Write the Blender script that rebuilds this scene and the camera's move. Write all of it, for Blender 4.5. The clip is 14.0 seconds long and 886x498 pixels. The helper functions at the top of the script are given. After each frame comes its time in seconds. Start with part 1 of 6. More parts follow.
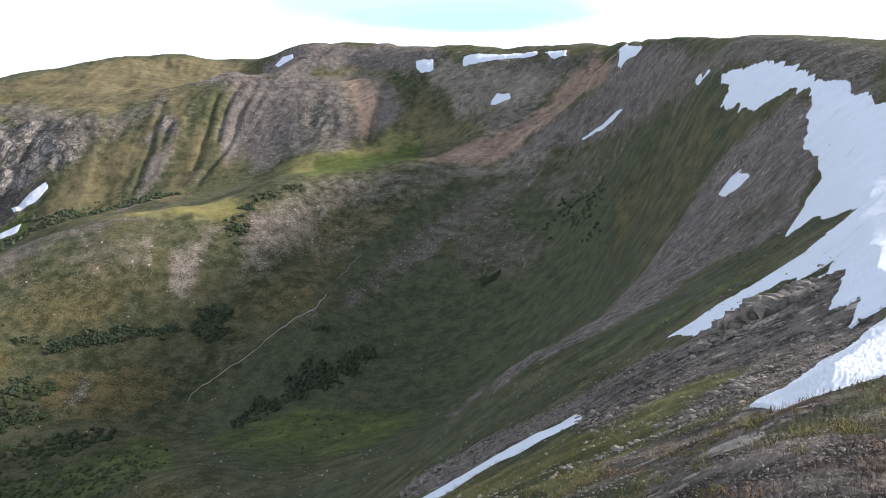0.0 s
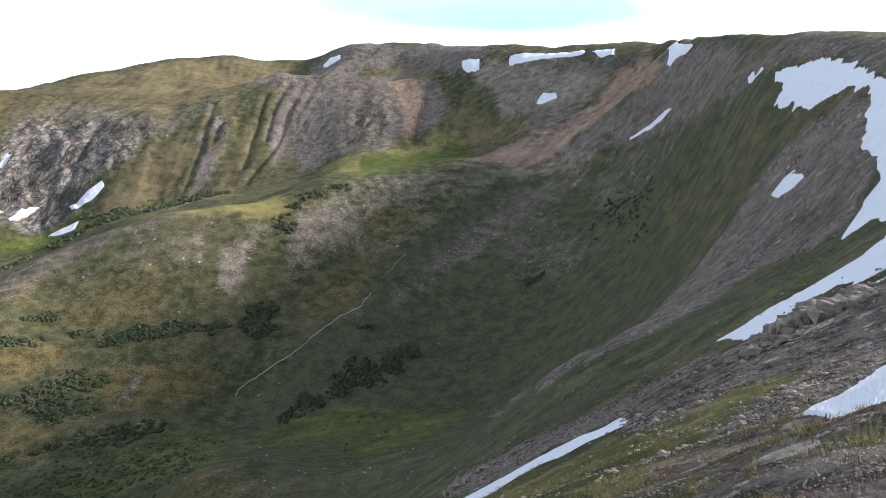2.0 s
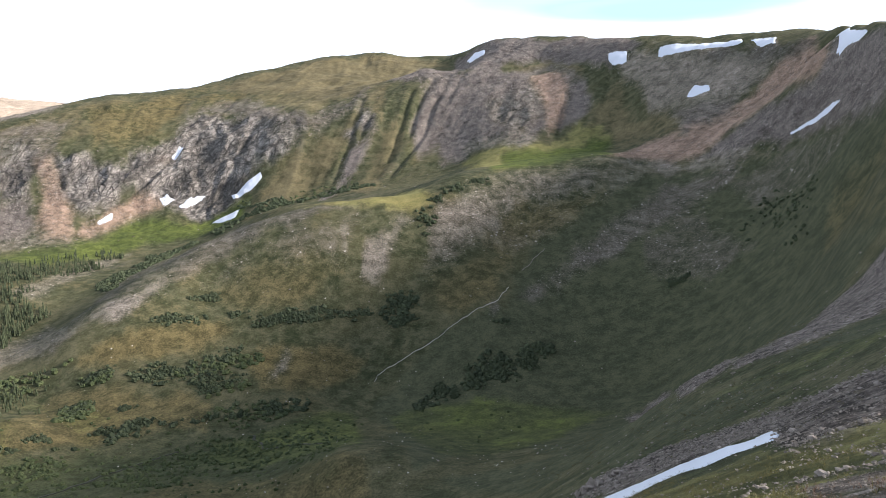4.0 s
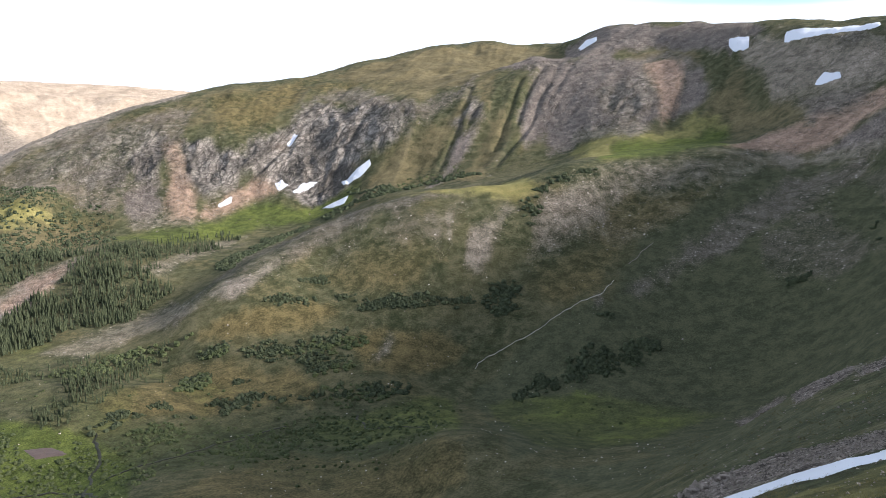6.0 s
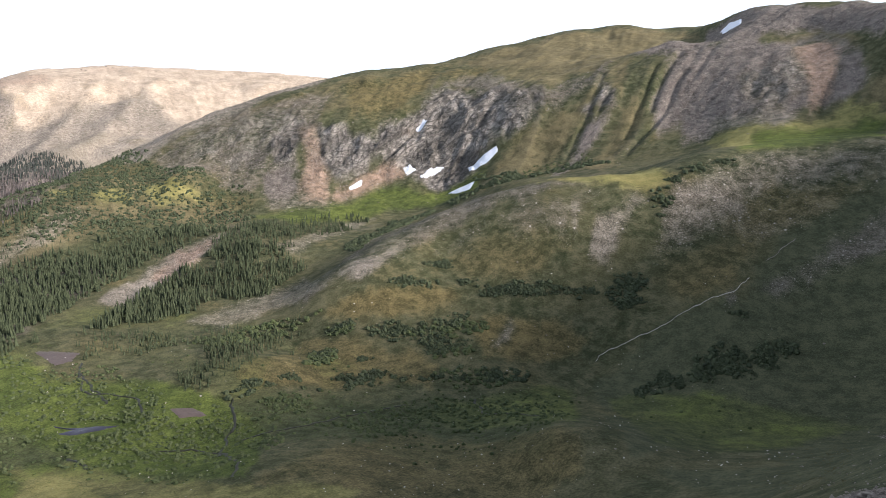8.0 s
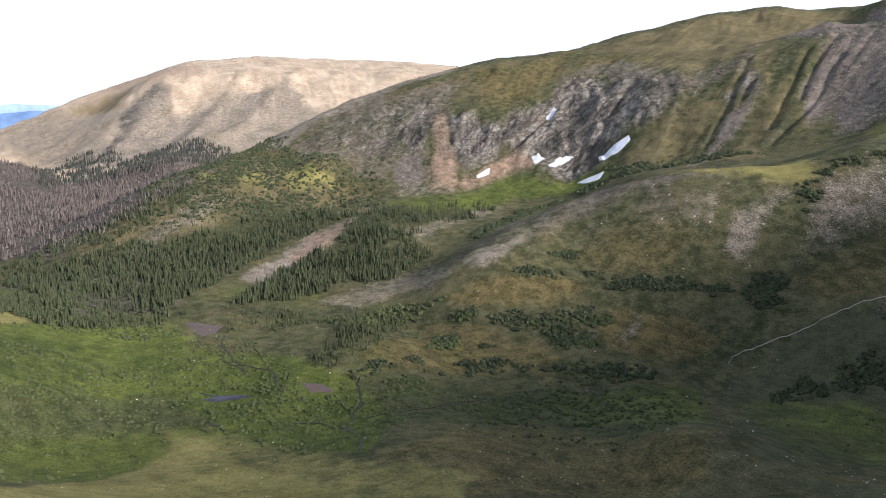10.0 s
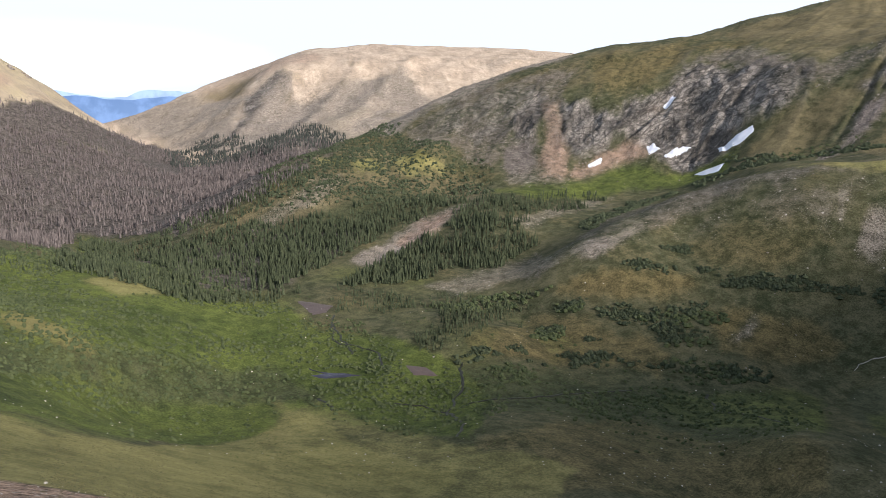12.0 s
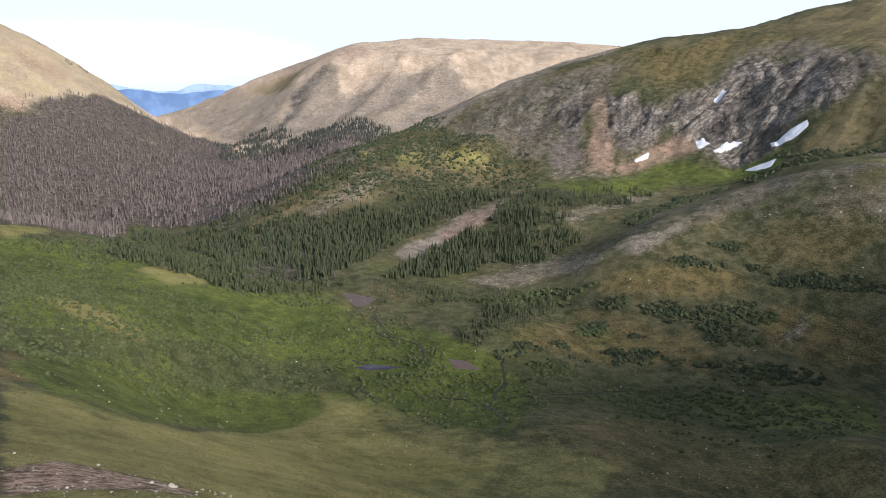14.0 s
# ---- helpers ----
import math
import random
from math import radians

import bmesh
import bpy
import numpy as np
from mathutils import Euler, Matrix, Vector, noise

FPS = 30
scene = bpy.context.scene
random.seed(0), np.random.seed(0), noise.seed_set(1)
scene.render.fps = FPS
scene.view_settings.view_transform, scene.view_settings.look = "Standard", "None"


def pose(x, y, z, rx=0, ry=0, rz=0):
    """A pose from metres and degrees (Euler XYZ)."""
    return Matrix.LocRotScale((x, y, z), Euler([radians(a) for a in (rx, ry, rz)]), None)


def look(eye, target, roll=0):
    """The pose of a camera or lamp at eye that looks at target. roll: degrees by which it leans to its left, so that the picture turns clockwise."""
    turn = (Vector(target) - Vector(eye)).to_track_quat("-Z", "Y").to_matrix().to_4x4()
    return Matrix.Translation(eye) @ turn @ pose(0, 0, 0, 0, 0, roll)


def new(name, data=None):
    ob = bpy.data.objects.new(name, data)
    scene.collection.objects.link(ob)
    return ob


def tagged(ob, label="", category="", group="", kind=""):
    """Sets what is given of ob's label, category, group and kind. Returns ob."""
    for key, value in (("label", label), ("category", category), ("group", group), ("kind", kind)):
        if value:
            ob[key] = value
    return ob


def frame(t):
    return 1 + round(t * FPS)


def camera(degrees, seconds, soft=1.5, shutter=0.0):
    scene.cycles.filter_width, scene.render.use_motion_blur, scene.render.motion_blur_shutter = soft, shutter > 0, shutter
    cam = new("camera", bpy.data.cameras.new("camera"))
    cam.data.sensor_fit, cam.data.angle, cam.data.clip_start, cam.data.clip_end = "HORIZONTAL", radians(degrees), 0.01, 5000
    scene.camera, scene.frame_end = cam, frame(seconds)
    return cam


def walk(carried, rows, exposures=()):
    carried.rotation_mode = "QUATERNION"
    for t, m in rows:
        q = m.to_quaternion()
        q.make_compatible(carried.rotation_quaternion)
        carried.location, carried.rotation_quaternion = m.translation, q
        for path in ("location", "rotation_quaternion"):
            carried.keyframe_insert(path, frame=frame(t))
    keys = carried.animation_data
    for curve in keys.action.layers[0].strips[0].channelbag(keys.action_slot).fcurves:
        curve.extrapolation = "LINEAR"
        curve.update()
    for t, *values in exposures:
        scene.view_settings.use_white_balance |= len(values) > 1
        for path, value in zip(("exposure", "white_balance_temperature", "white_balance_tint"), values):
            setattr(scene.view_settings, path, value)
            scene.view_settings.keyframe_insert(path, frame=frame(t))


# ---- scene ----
# ---- the camera: a viewer turns on the spot, the lens 0.3 m ahead of the turning point ----
EYE = 1.6
cam = camera(62.77, 14.0, soft=0.5)
TURNS = [  # seconds, yaw, pitch, roll
    (0.0, 0.00, -9.30, -0.00),
    (0.5, 0.30, -9.28, -0.02),
    (1.0, 0.94, -9.26, -0.03),
    (1.5, 2.01, -9.29, -0.03),
    (2.0, 3.53, -9.32, 0.06),
    (2.5, 5.68, -9.41, 0.11),
    (3.0, 8.49, -9.51, 0.15),
    (3.5, 11.59, -9.61, 0.17),
    (4.0, 14.54, -9.72, 0.16),
    (4.2, 15.68, -9.77, 0.19),
    (6.3, 24.18, -10.74, -0.18),
    (6.5, 25.14, -10.85, -0.29),
    (7.0, 27.46, -11.13, -0.36),
    (7.5, 30.12, -11.42, -0.37),
    (8.0, 32.81, -11.65, -0.26),
    (8.2, 33.89, -11.81, -0.39),
    (10.3, 44.22, -12.63, -0.08),
    (10.5, 45.13, -12.69, -0.22),
    (11.0, 47.35, -12.99, -0.19),
    (11.5, 49.48, -13.27, -0.10),
    (12.0, 51.47, -13.52, -0.01),
    (12.5, 53.13, -13.74, 0.03),
    (13.0, 54.20, -13.88, 0.08),
    (13.5, 54.72, -13.96, 0.08),
    (14.0, 54.95, -13.99, 0.10),
]
walk(cam, [(t, pose(-0.3 * math.sin(radians(yaw)), 0.3 * math.cos(radians(yaw)) - 0.3, EYE, 90 + pitch, roll, yaw))
           for t, yaw, pitch, roll in TURNS], [(0.0, 0.92, 5920, 13), (4.0, 0.95, 5920, 13), (8.0, 0.77, 5920, 13), (11.0, 0.52, 5960, 13), (14.0, 0.37, 5960, 13)])

# ---- sky, clouds and sun ----
SUN_BEARING, SUN_HEIGHT = -81.0, 25.5      # degrees to the left of +y, degrees above the horizon
world = bpy.data.worlds.new("evening_sky")
scene.world = world
world.use_nodes = True
wn, wl = world.node_tree.nodes, world.node_tree.links
wn.clear()
sky = wn.new("ShaderNodeTexSky")
sky.sky_type, sky.sun_disc = "NISHITA", False
sky.sun_elevation, sky.sun_rotation = radians(SUN_HEIGHT), radians(-SUN_BEARING)
sky.altitude = 3600
bg_sky, bg_cloud, mix_sky, w_out = wn.new("ShaderNodeBackground"), wn.new("ShaderNodeBackground"), wn.new("ShaderNodeMixShader"), wn.new("ShaderNodeOutputWorld")
bg_sky.inputs[1].default_value = 0.13
bg_cloud.inputs[0].default_value, bg_cloud.inputs[1].default_value = (0.88, 0.95, 1.0, 1), 0.70
w_geo, w_noise, w_split = wn.new("ShaderNodeTexCoord"), wn.new("ShaderNodeTexNoise"), wn.new("ShaderNodeSeparateXYZ")
w_noise.inputs["Scale"].default_value, w_noise.inputs["Detail"].default_value = 3.0, 5
w_map = wn.new("ShaderNodeMapping")
w_map.inputs["Scale"].default_value = (1.0, 1.0, 5.0)
wl.new(w_geo.outputs["Generated"], w_map.inputs[0])
wl.new(w_map.outputs[0], w_noise.inputs["Vector"])
wl.new(w_geo.outputs["Generated"], w_split.inputs[0])


def sky_math(op, a, b=0.0, c=0.0):
    n = wn.new("ShaderNodeMath")
    n.operation = op
    for k, value in enumerate((a, b, c)):
        if hasattr(value, "is_linked"):
            wl.new(value, n.inputs[k])
        else:
            n.inputs[k].default_value = value
    return n.outputs[0]


def sky_gap(bearing, high, wide, tall):
    """How far a direction lies from the middle of a gap in the clouds: 0 in the middle, 1 at its rim."""
    u = sky_math("DIVIDE", sky_math("SUBTRACT", sky_math("ARCTAN2", sky_math("MULTIPLY", w_split.outputs[0], -1.0), w_split.outputs[1]), radians(bearing)), radians(wide))
    v = sky_math("DIVIDE", sky_math("SUBTRACT", w_split.outputs[2], math.sin(radians(high))), radians(tall))
    return sky_math("SQRT", sky_math("ADD", sky_math("MULTIPLY", u, u), sky_math("MULTIPLY", v, v)))


w_near = sky_math("MINIMUM", sky_gap(2.5, 9.6, 15.0, 2.3), sky_math("MINIMUM", sky_gap(78.0, 1.5, 14.0, 2.6), sky_gap(-150.0, 45.0, 50.0, 25.0)))
w_cover = wn.new("ShaderNodeMapRange")
w_cover.interpolation_type = "SMOOTHSTEP"
w_cover.inputs[1].default_value, w_cover.inputs[2].default_value = 0.55, 1.15
wl.new(sky_math("ADD", w_near, sky_math("MULTIPLY", sky_math("SUBTRACT", w_noise.outputs[0], 0.5), 1.2)), w_cover.inputs[0])
w_grey = wn.new("ShaderNodeMapRange")
w_grey.interpolation_type = "SMOOTHSTEP"
for k, value in enumerate((1.25, 0.35, 0.0, 1.0)):
    w_grey.inputs[k + 1].default_value = value
wl.new(sky_math("ADD", sky_gap(-1.0, 8.2, 10.0, 1.1), sky_math("MULTIPLY", sky_math("SUBTRACT", w_noise.outputs[0], 0.5), 1.8)), w_grey.inputs[0])
w_tint = wn.new("ShaderNodeMix")
w_tint.data_type = "RGBA"
w_tint.inputs[6].default_value, w_tint.inputs[7].default_value = (0.88, 0.95, 1.0, 1), (0.46, 0.63, 0.76, 1)
wl.new(w_grey.outputs[0], w_tint.inputs[0])
wl.new(w_tint.outputs[2], bg_cloud.inputs[0])
wl.new(sky_math("MAXIMUM", w_grey.outputs[0], sky_math("MULTIPLY_ADD", w_cover.outputs[0], 0.55, 0.45)), mix_sky.inputs[0])
w_high = wn.new("ShaderNodeMapRange")      # bright near the horizon, thin and dimmer overhead
for k, value in enumerate((0.25, 0.8, 0.84, 0.34)):
    w_high.inputs[k + 1].default_value = value
wl.new(w_split.outputs[2], w_high.inputs[0])
wl.new(w_high.outputs[0], bg_cloud.inputs[1])
wl.new(sky.outputs[0], bg_sky.inputs[0])
wl.new(bg_sky.outputs[0], mix_sky.inputs[1])
wl.new(bg_cloud.outputs[0], mix_sky.inputs[2])
wl.new(mix_sky.outputs[0], w_out.inputs[0])

sun_data = bpy.data.lights.new("sun", "SUN")
sun_data.energy, sun_data.angle, sun_data.color = 5.2, radians(10.0), (1.0, 0.87, 0.71)
sun = new("sun", sun_data)
_b, _e = radians(SUN_BEARING), radians(SUN_HEIGHT)
sun.matrix_world = look((-math.sin(_b) * math.cos(_e) * 900, math.cos(_b) * math.cos(_e) * 900, math.sin(_e) * 900), (0, 0, 0))

# ---- the lie of the land: bearing (degrees to the left of +y), distance and height in metres ----
LANDFORMS = {}
LANDFORMS["rim"] = [(-30.5, 300, 33), (-28, 340, 39), (-24.9, 385, 46), (-22.7, 430, 51), (-20.5, 500, 59), (-17.8, 590, 70), (-15.2, 680, 80), (-12.4, 900, 100), (-9.2, 950, 107), (-5.9, 1000, 109), (0.2, 1080, 121), (7, 1230, 143), (10.8, 1300, 143), (14.2, 1420, 128), (16.6, 1470, 134), (19.7, 1500, 143), (23.8, 1500, 133), (27.4, 1480, 108), (30.8, 1460, 86)]
LANDFORMS["far_ridge_crest"] = [(28.8, 1440, 97), (33.1, 1420, 68), (39, 1400, 49), (44.2, 1380, 18), (49.2, 1340, -15), (52.9, 1300, -54), (56.4, 1260, -85)]
LANDFORMS["yellow_shoulder"] = [(13.4, 1200, 91), (18.6, 1180, 73), (6.2, 1120, 95), (24, 1200, 52), (28.9, 1250, 51)]
LANDFORMS["cliff_mid"] = [(9.7, 1000, 32), (15.6, 1010, 9), (21.2, 1020, 2), (27.1, 1040, -12), (34.9, 1080, -44), (41.6, 1080, -51), (47.6, 1080, -81), (53.2, 1100, -94)]
LANDFORMS["headwall_mid"] = [(1.9, 980, 54), (-2, 930, 58), (-7.6, 860, 53), (-11.9, 780, 48), (3.7, 930, 9)]
LANDFORMS["headwall_foot"] = [(5.9, 880, -21), (1.1, 850, -19), (-3.3, 800, -4), (-7.7, 720, -4), (9.8, 870, -25)]
LANDFORMS["cliff_foot"] = [(13.2, 900, -42), (19.5, 900, -66), (24.5, 920, -82), (28.8, 930, -91), (32.4, 960, -109), (40.2, 960, -115), (45.9, 930, -130), (52.5, 980, -101)]
LANDFORMS["gully"] = [(9.8, 810, -41), (15.4, 790, -59), (20.7, 800, -74), (26.4, 820, -86)]
LANDFORMS["knoll_crest"] = [(-5.1, 730, -23), (2, 710, -32), (7.3, 690, -43), (11.6, 660, -50), (15.1, 640, -61), (20, 635, -63), (24.4, 640, -68), (28.9, 640, -81), (33.3, 635, -99), (37.8, 615, -118), (41.3, 590, -135), (44.3, 580, -152)]
LANDFORMS["knoll_face"] = [(19.9, 580, -99), (26.2, 575, -108), (14.5, 570, -109), (9.4, 610, -91), (32.5, 580, -123)]
LANDFORMS["knoll_foot"] = [(43.1, 545, -149), (35.3, 540, -137), (28, 535, -138), (21.6, 535, -133), (17, 520, -138), (10.9, 530, -125)]
LANDFORMS["floor"] = [(20.1, 470, -165), (29, 470, -158), (38.1, 470, -163), (46.7, 455, -161), (9.2, 450, -156), (29, 360, -164), (17.2, 350, -158), (54.8, 395, -164), (61.4, 410, -171), (61.7, 525, -169), (51.8, 360, -169), (42.5, 420, -171), (44.9, 500, -171), (70.6, 400, -164), (77.2, 350, -149), (49.6, 570, -168), (66.3, 290, -149)]
LANDFORMS["side_wall"] = [(-4, 390, -142), (-4, 460, -133), (-3.9, 535, -109), (-3.9, 610, -78), (-4.3, 690, -46), (4, 330, -146), (3.8, 520, -133), (3.8, 590, -99), (2.9, 650, -68), (-12.3, 375, -82), (-12.1, 480, -67), (-12, 575, -37), (-12.2, 650, 7), (-11.8, 740, 61), (-8.1, 400, -115), (10.5, 320, -150)]
LANDFORMS["side_wall_near"] = [(-20.1, 235, -27), (-21.8, 255, -16), (-19.7, 350, 9), (-19.3, 410, 29), (-15.9, 450, -31), (-16.1, 300, -48), (-16, 560, 30)]
LANDFORMS["spur"] = [(4, 85, -43.2), (-0.8, 110, -47), (-5.8, 145, -47), (-9.9, 165, -46), (-14.2, 180, -42), (-19, 190, -32), (-22.8, 190, -21)]
LANDFORMS["spur_back"] = [(3, 190, -92), (-2.2, 230, -91), (-6.7, 270, -87), (-11.6, 290, -74)]
LANDFORMS["snow_slope"] = [(-26.9, 125, -13), (-26.4, 195, -1), (-26.2, 265, 16), (-30.6, 75, -5.8), (-30.2, 150, -0), (-30.2, 230, 14), (-18.1, 70, -17.9), (-25.5, 55, -11.1), (-28.8, 55, -7.4), (-23.6, 150, -20)]
LANDFORMS["near_bank"] = [(-11.2, 55, -20.9), (-0.8, 45, -22), (-6.9, 48, -20.1), (-16.5, 42, -11.9), (-20.7, 22, -5.6), (-12.3, 19, -6.4), (-5.5, 14, -5.7), (-29.3, 22, -4), (-24.1, 10, -2.1), (-28.6, 8.5, -1.3), (-32.2, 8, -0.8), (-19.2, 4.2, -0.5), (-27.2, 3.8, -0.1), (-33.2, 3.3, 0.1), (-32.9, 4.6, -0.1)]
LANDFORMS["left_hill"] = [(85.3, 640, -120), (77.2, 540, -143), (82.9, 520, -135), (84.3, 380, -114), (79.6, 370, -125), (88, 290, -93), (87.5, 400, -104), (72.3, 560, -158), (75.5, 420, -139)]
LANDFORMS["near_slope"] = [(88.5, 165, -64), (83.3, 165, -73), (77.6, 170, -84), (68.8, 190, -106), (56.7, 215, -131), (39.8, 260, -141), (23.3, 280, -134), (47.2, 300, -150), (25, 262, -146), (10.1, 240, -124)]
LANDFORMS["forest"] = [(78, 1050, -218), (69.9, 800, -180), (62.5, 640, -169), (80.7, 1000, -196), (54.2, 720, -165), (49.8, 820, -138), (43.2, 850, -138), (47, 700, -148), (74.2, 850, -197)]
LANDFORMS["lit_spur"] = [(58.7, 1010, -105), (63.1, 980, -122), (67.5, 960, -151), (54.7, 1020, -107), (71.1, 940, -178), (58.7, 900, -134), (65, 850, -158), (52, 960, -129)]
LANDFORMS["dead_slope"] = [(70.4, 2000, -232), (74.4, 1700, -202), (79.5, 1450, -187), (84.9, 1300, -177), (75.9, 1250, -221), (84.2, 1130, -206), (79.1, 1900, -99), (85.9, 1750, -74), (66.5, 1900, -195), (62.2, 1800, -164)]
LANDFORMS["orange_peak"] = [(85.2, 2300, 117), (83.4, 2300, 81), (81.2, 2350, 23), (79.2, 2400, -44), (78.5, 2450, -105), (75.8, 2500, -173)]
LANDFORMS["far_mountain"] = [(40.8, 3400, 86), (45.8, 3500, 116), (51.3, 3600, 129), (56.8, 3500, 136), (61.9, 3400, 105), (64.5, 3380, 53), (67.1, 3350, -5), (69.3, 3300, -56), (71.7, 3250, -115), (74.1, 3200, -168), (76.5, 3150, -204)]
LANDFORMS["far_mountain_face"] = [(62.1, 2700, -85), (58.6, 2700, -56), (52.1, 2700, -57), (62.1, 2300, -158), (56, 2300, -142), (73.2, 2600, -259)]
LANDFORMS["far_spur"] = [(63.9, 3000, 19), (65.4, 2850, -58), (67.2, 2700, -123), (69.4, 2600, -187), (71.1, 2450, -240)]
LANDFORMS["far_hollow"] = [(68, 3150, -97), (70.1, 3050, -153), (72.2, 3000, -202)]
LANDFORMS["buttress_back"] = [(13.4, 1300, 93), (16.3, 1290, 88), (18.7, 1270, 73), (16.2, 1190, 88)]
HIDDEN = {}   # slopes out of sight: the drop under the lookout, the far sides of the ridges, the plateau behind, an added shading ridge
HIDDEN["drop"] = [(5, 6, -2.3), (20, 6, -2.6), (40, 6, -2.8), (60, 6, -2.6), (80, 6, -2.4), (10, 30, -17), (30, 30, -19), (50, 30, -19),
             (70, 24, -14.2), (88, 20, -10.3), (15, 100, -62), (35, 100, -64), (55, 100, -66), (72, 80, -48), (88, 70, -32), (30, 200, -124), (45, 200, -127)]
HIDDEN["lookout"] = [(0, 0.02, 0), (0, 0.8, 0.0), (120, 0.8, 0), (-120, 0.8, 0), (0, 1.8, -0.3), (60, 1.8, -0.5), (40, 3, -1.2), (62, 3, -1.2), (80, 3, -1.2), (95, 3, -1.2), (-100, 5, 0.3), (180, 4, 0.0), (120, 5, -2.6), (100, 5, -2.8), (95, 14, -8.0), (105, 40, -20), (-60, 4, 0.2), (-60, 12, 0.3)]
# bearings -42 and -56: unseen ridge added to keep sun off the floor
HIDDEN["plateau"] = [(-45, 30, 0), (-45, 120, 10), (-42, 300, 42), (-42, 520, 112), (-56, 620, 135), (-60, 30, -2), (-75, 60, -4), (-80, 250, 14), (-110, 60, -4), (-120, 250, 12), (-150, 200, 8), (180, 200, 5),
                (-85, 700, 60), (-110, 800, 45), (170, 800, 30), (140, 150, -25), (115, 200, -75), (110, 500, -90), (130, 900, -60)]
HIDDEN["beyond"] = [(-30, 500, 42), (-24, 650, 52), (-18, 900, 70), (-10, 1500, 90), (0, 1700, 100), (10, 2000, 110), (20, 2200, 90), (30, 2000, 10), (38, 1900, -60),
               (46, 1800, -140), (53, 1700, -200), (58, 1500, -190), (-25, 3500, 60), (0, 4000, 60), (20, 4000, 40), (35, 3800, 40), (45, 4500, 20), (60, 4500, 0),
               (75, 4400, -320), (85, 3500, -40), (92, 1600, -60), (95, 2600, 130), (110, 3000, 60), (140, 4000, -100), (180, 4000, 0), (-100, 4000, 40)]


def log_polar(bearing, dist):
    b = np.radians(bearing)
    return np.stack([1.5 * np.cos(b), 1.5 * np.sin(b), np.log(dist)], -1)


def spline(points):
    """A smooth surface of slope (height over distance) through the landform lines."""
    p = np.array(points, float)
    at = log_polar(p[:, 0], p[:, 1])
    val = (p[:, 2] - EYE) / p[:, 1]
    n = len(p)
    r2 = ((at[:, None] - at[None]) ** 2).sum(-1) + 1e-9
    k = 0.5 * r2 * np.log(r2) + np.eye(n) * 2e-4
    q = np.concatenate([np.ones((n, 1)), at], 1)
    a = np.block([[k, q], [q.T, np.zeros((4, 4))]])
    w = np.linalg.solve(a, np.concatenate([val, np.zeros(4)]))
    return at, w


def dense(line, steps=4):
    """A crest line with points put in between its own."""
    p = np.array(line, float)
    t, at = np.arange(len(p)), np.linspace(0, len(p) - 1, (len(p) - 1) * steps + 1)
    return list(zip(np.interp(at, t, p[:, 0]), np.exp(np.interp(at, t, np.log(p[:, 1]))), np.interp(at, t, p[:, 2])))


# crests stay sharp, and their far sides fall away behind them
FIXED = [p for group in (LANDFORMS, HIDDEN) for line in group.values() for p in line]
for name, fall in (("rim", 0.02), ("far_ridge_crest", -0.22), ("orange_peak", -0.1), ("far_mountain", -0.05)):
    crest = dense(LANDFORMS[name], 3)
    FIXED += [p for k, p in enumerate(crest) if k % 3] + [(b, d * f, z + (d * f - d) * fall) for b, d, z in crest for f in (1.08, 1.25)]
FIXED += [(b, d * 1.09, z - 11) for b, d, z in dense(LANDFORMS["knoll_crest"], 2) if b > 18]

CENTRES, WEIGHTS = spline(FIXED)


def plain_height(bearing, dist):
    """The smooth ground without its small relief."""
    bearing, dist = np.broadcast_arrays(np.asarray(bearing, float), np.asarray(dist, float))
    flat = log_polar(bearing.ravel(), dist.ravel())
    out = np.empty(len(flat))
    for i in range(0, len(flat), 40000):
        f = flat[i:i + 40000]
        r2 = ((f ** 2).sum(1)[:, None] + (CENTRES ** 2).sum(1)[None] - 2 * f @ CENTRES.T).clip(1e-9).astype(np.float32)
        out[i:i + 40000] = (0.5 * r2 * np.log(r2)) @ WEIGHTS[:-4].astype(np.float32) + WEIGHTS[-4] + f @ WEIGHTS[-3:]
    return EYE + out.reshape(bearing.shape) * dist


def lattice(ix, iy, seed):
    h = (ix.astype(np.int64) * 374761393 + iy.astype(np.int64) * 668265263 + seed * 974634777) & 0xFFFFFFFF
    h = ((h ^ (h >> 13)) * 1274126177) & 0xFFFFFFFF
    return ((h ^ (h >> 16)) & 0xFFFF) / 65535.0


def value_noise(x, y, seed=0):
    ix, iy = np.floor(x), np.floor(y)
    u, v = x - ix, y - iy
    u, v = u * u * u * (u * (u * 6 - 15) + 10), v * v * v * (v * (v * 6 - 15) + 10)
    a, b = lattice(ix, iy, seed), lattice(ix + 1, iy, seed)
    c, d = lattice(ix, iy + 1, seed), lattice(ix + 1, iy + 1, seed)
    return a + (b - a) * u + (c - a) * v + (a - b - c + d) * u * v


def fbm(x, y, octaves=4, seed=0, gain=0.5):
    """Fractal noise, about -1 to 1."""
    total, amp, norm = 0.0, 1.0, 0.0
    for k in range(octaves):
        total = total + amp * (2 * value_noise(x * 2 ** k + 17.3 * k, y * 2 ** k - 9.1 * k, seed + k) - 1)
        norm, amp = norm + amp, amp * gain
    return total / norm


def ridged(x, y, octaves=4, seed=0):
    """Sharp-crested noise, 0 to 1."""
    total, amp, norm = 0.0, 1.0, 0.0
    for k in range(octaves):
        total = total + amp * (1 - np.abs(2 * value_noise(x * 2 ** k + 5.7 * k, y * 2 ** k + 3.1 * k, seed + k) - 1))
        norm, amp = norm + amp, amp * 0.5
    return total / norm


def smooth(a, b, x):
    t = np.clip((x - a) / (b - a), 0, 1)
    return t * t * (3 - 2 * t)


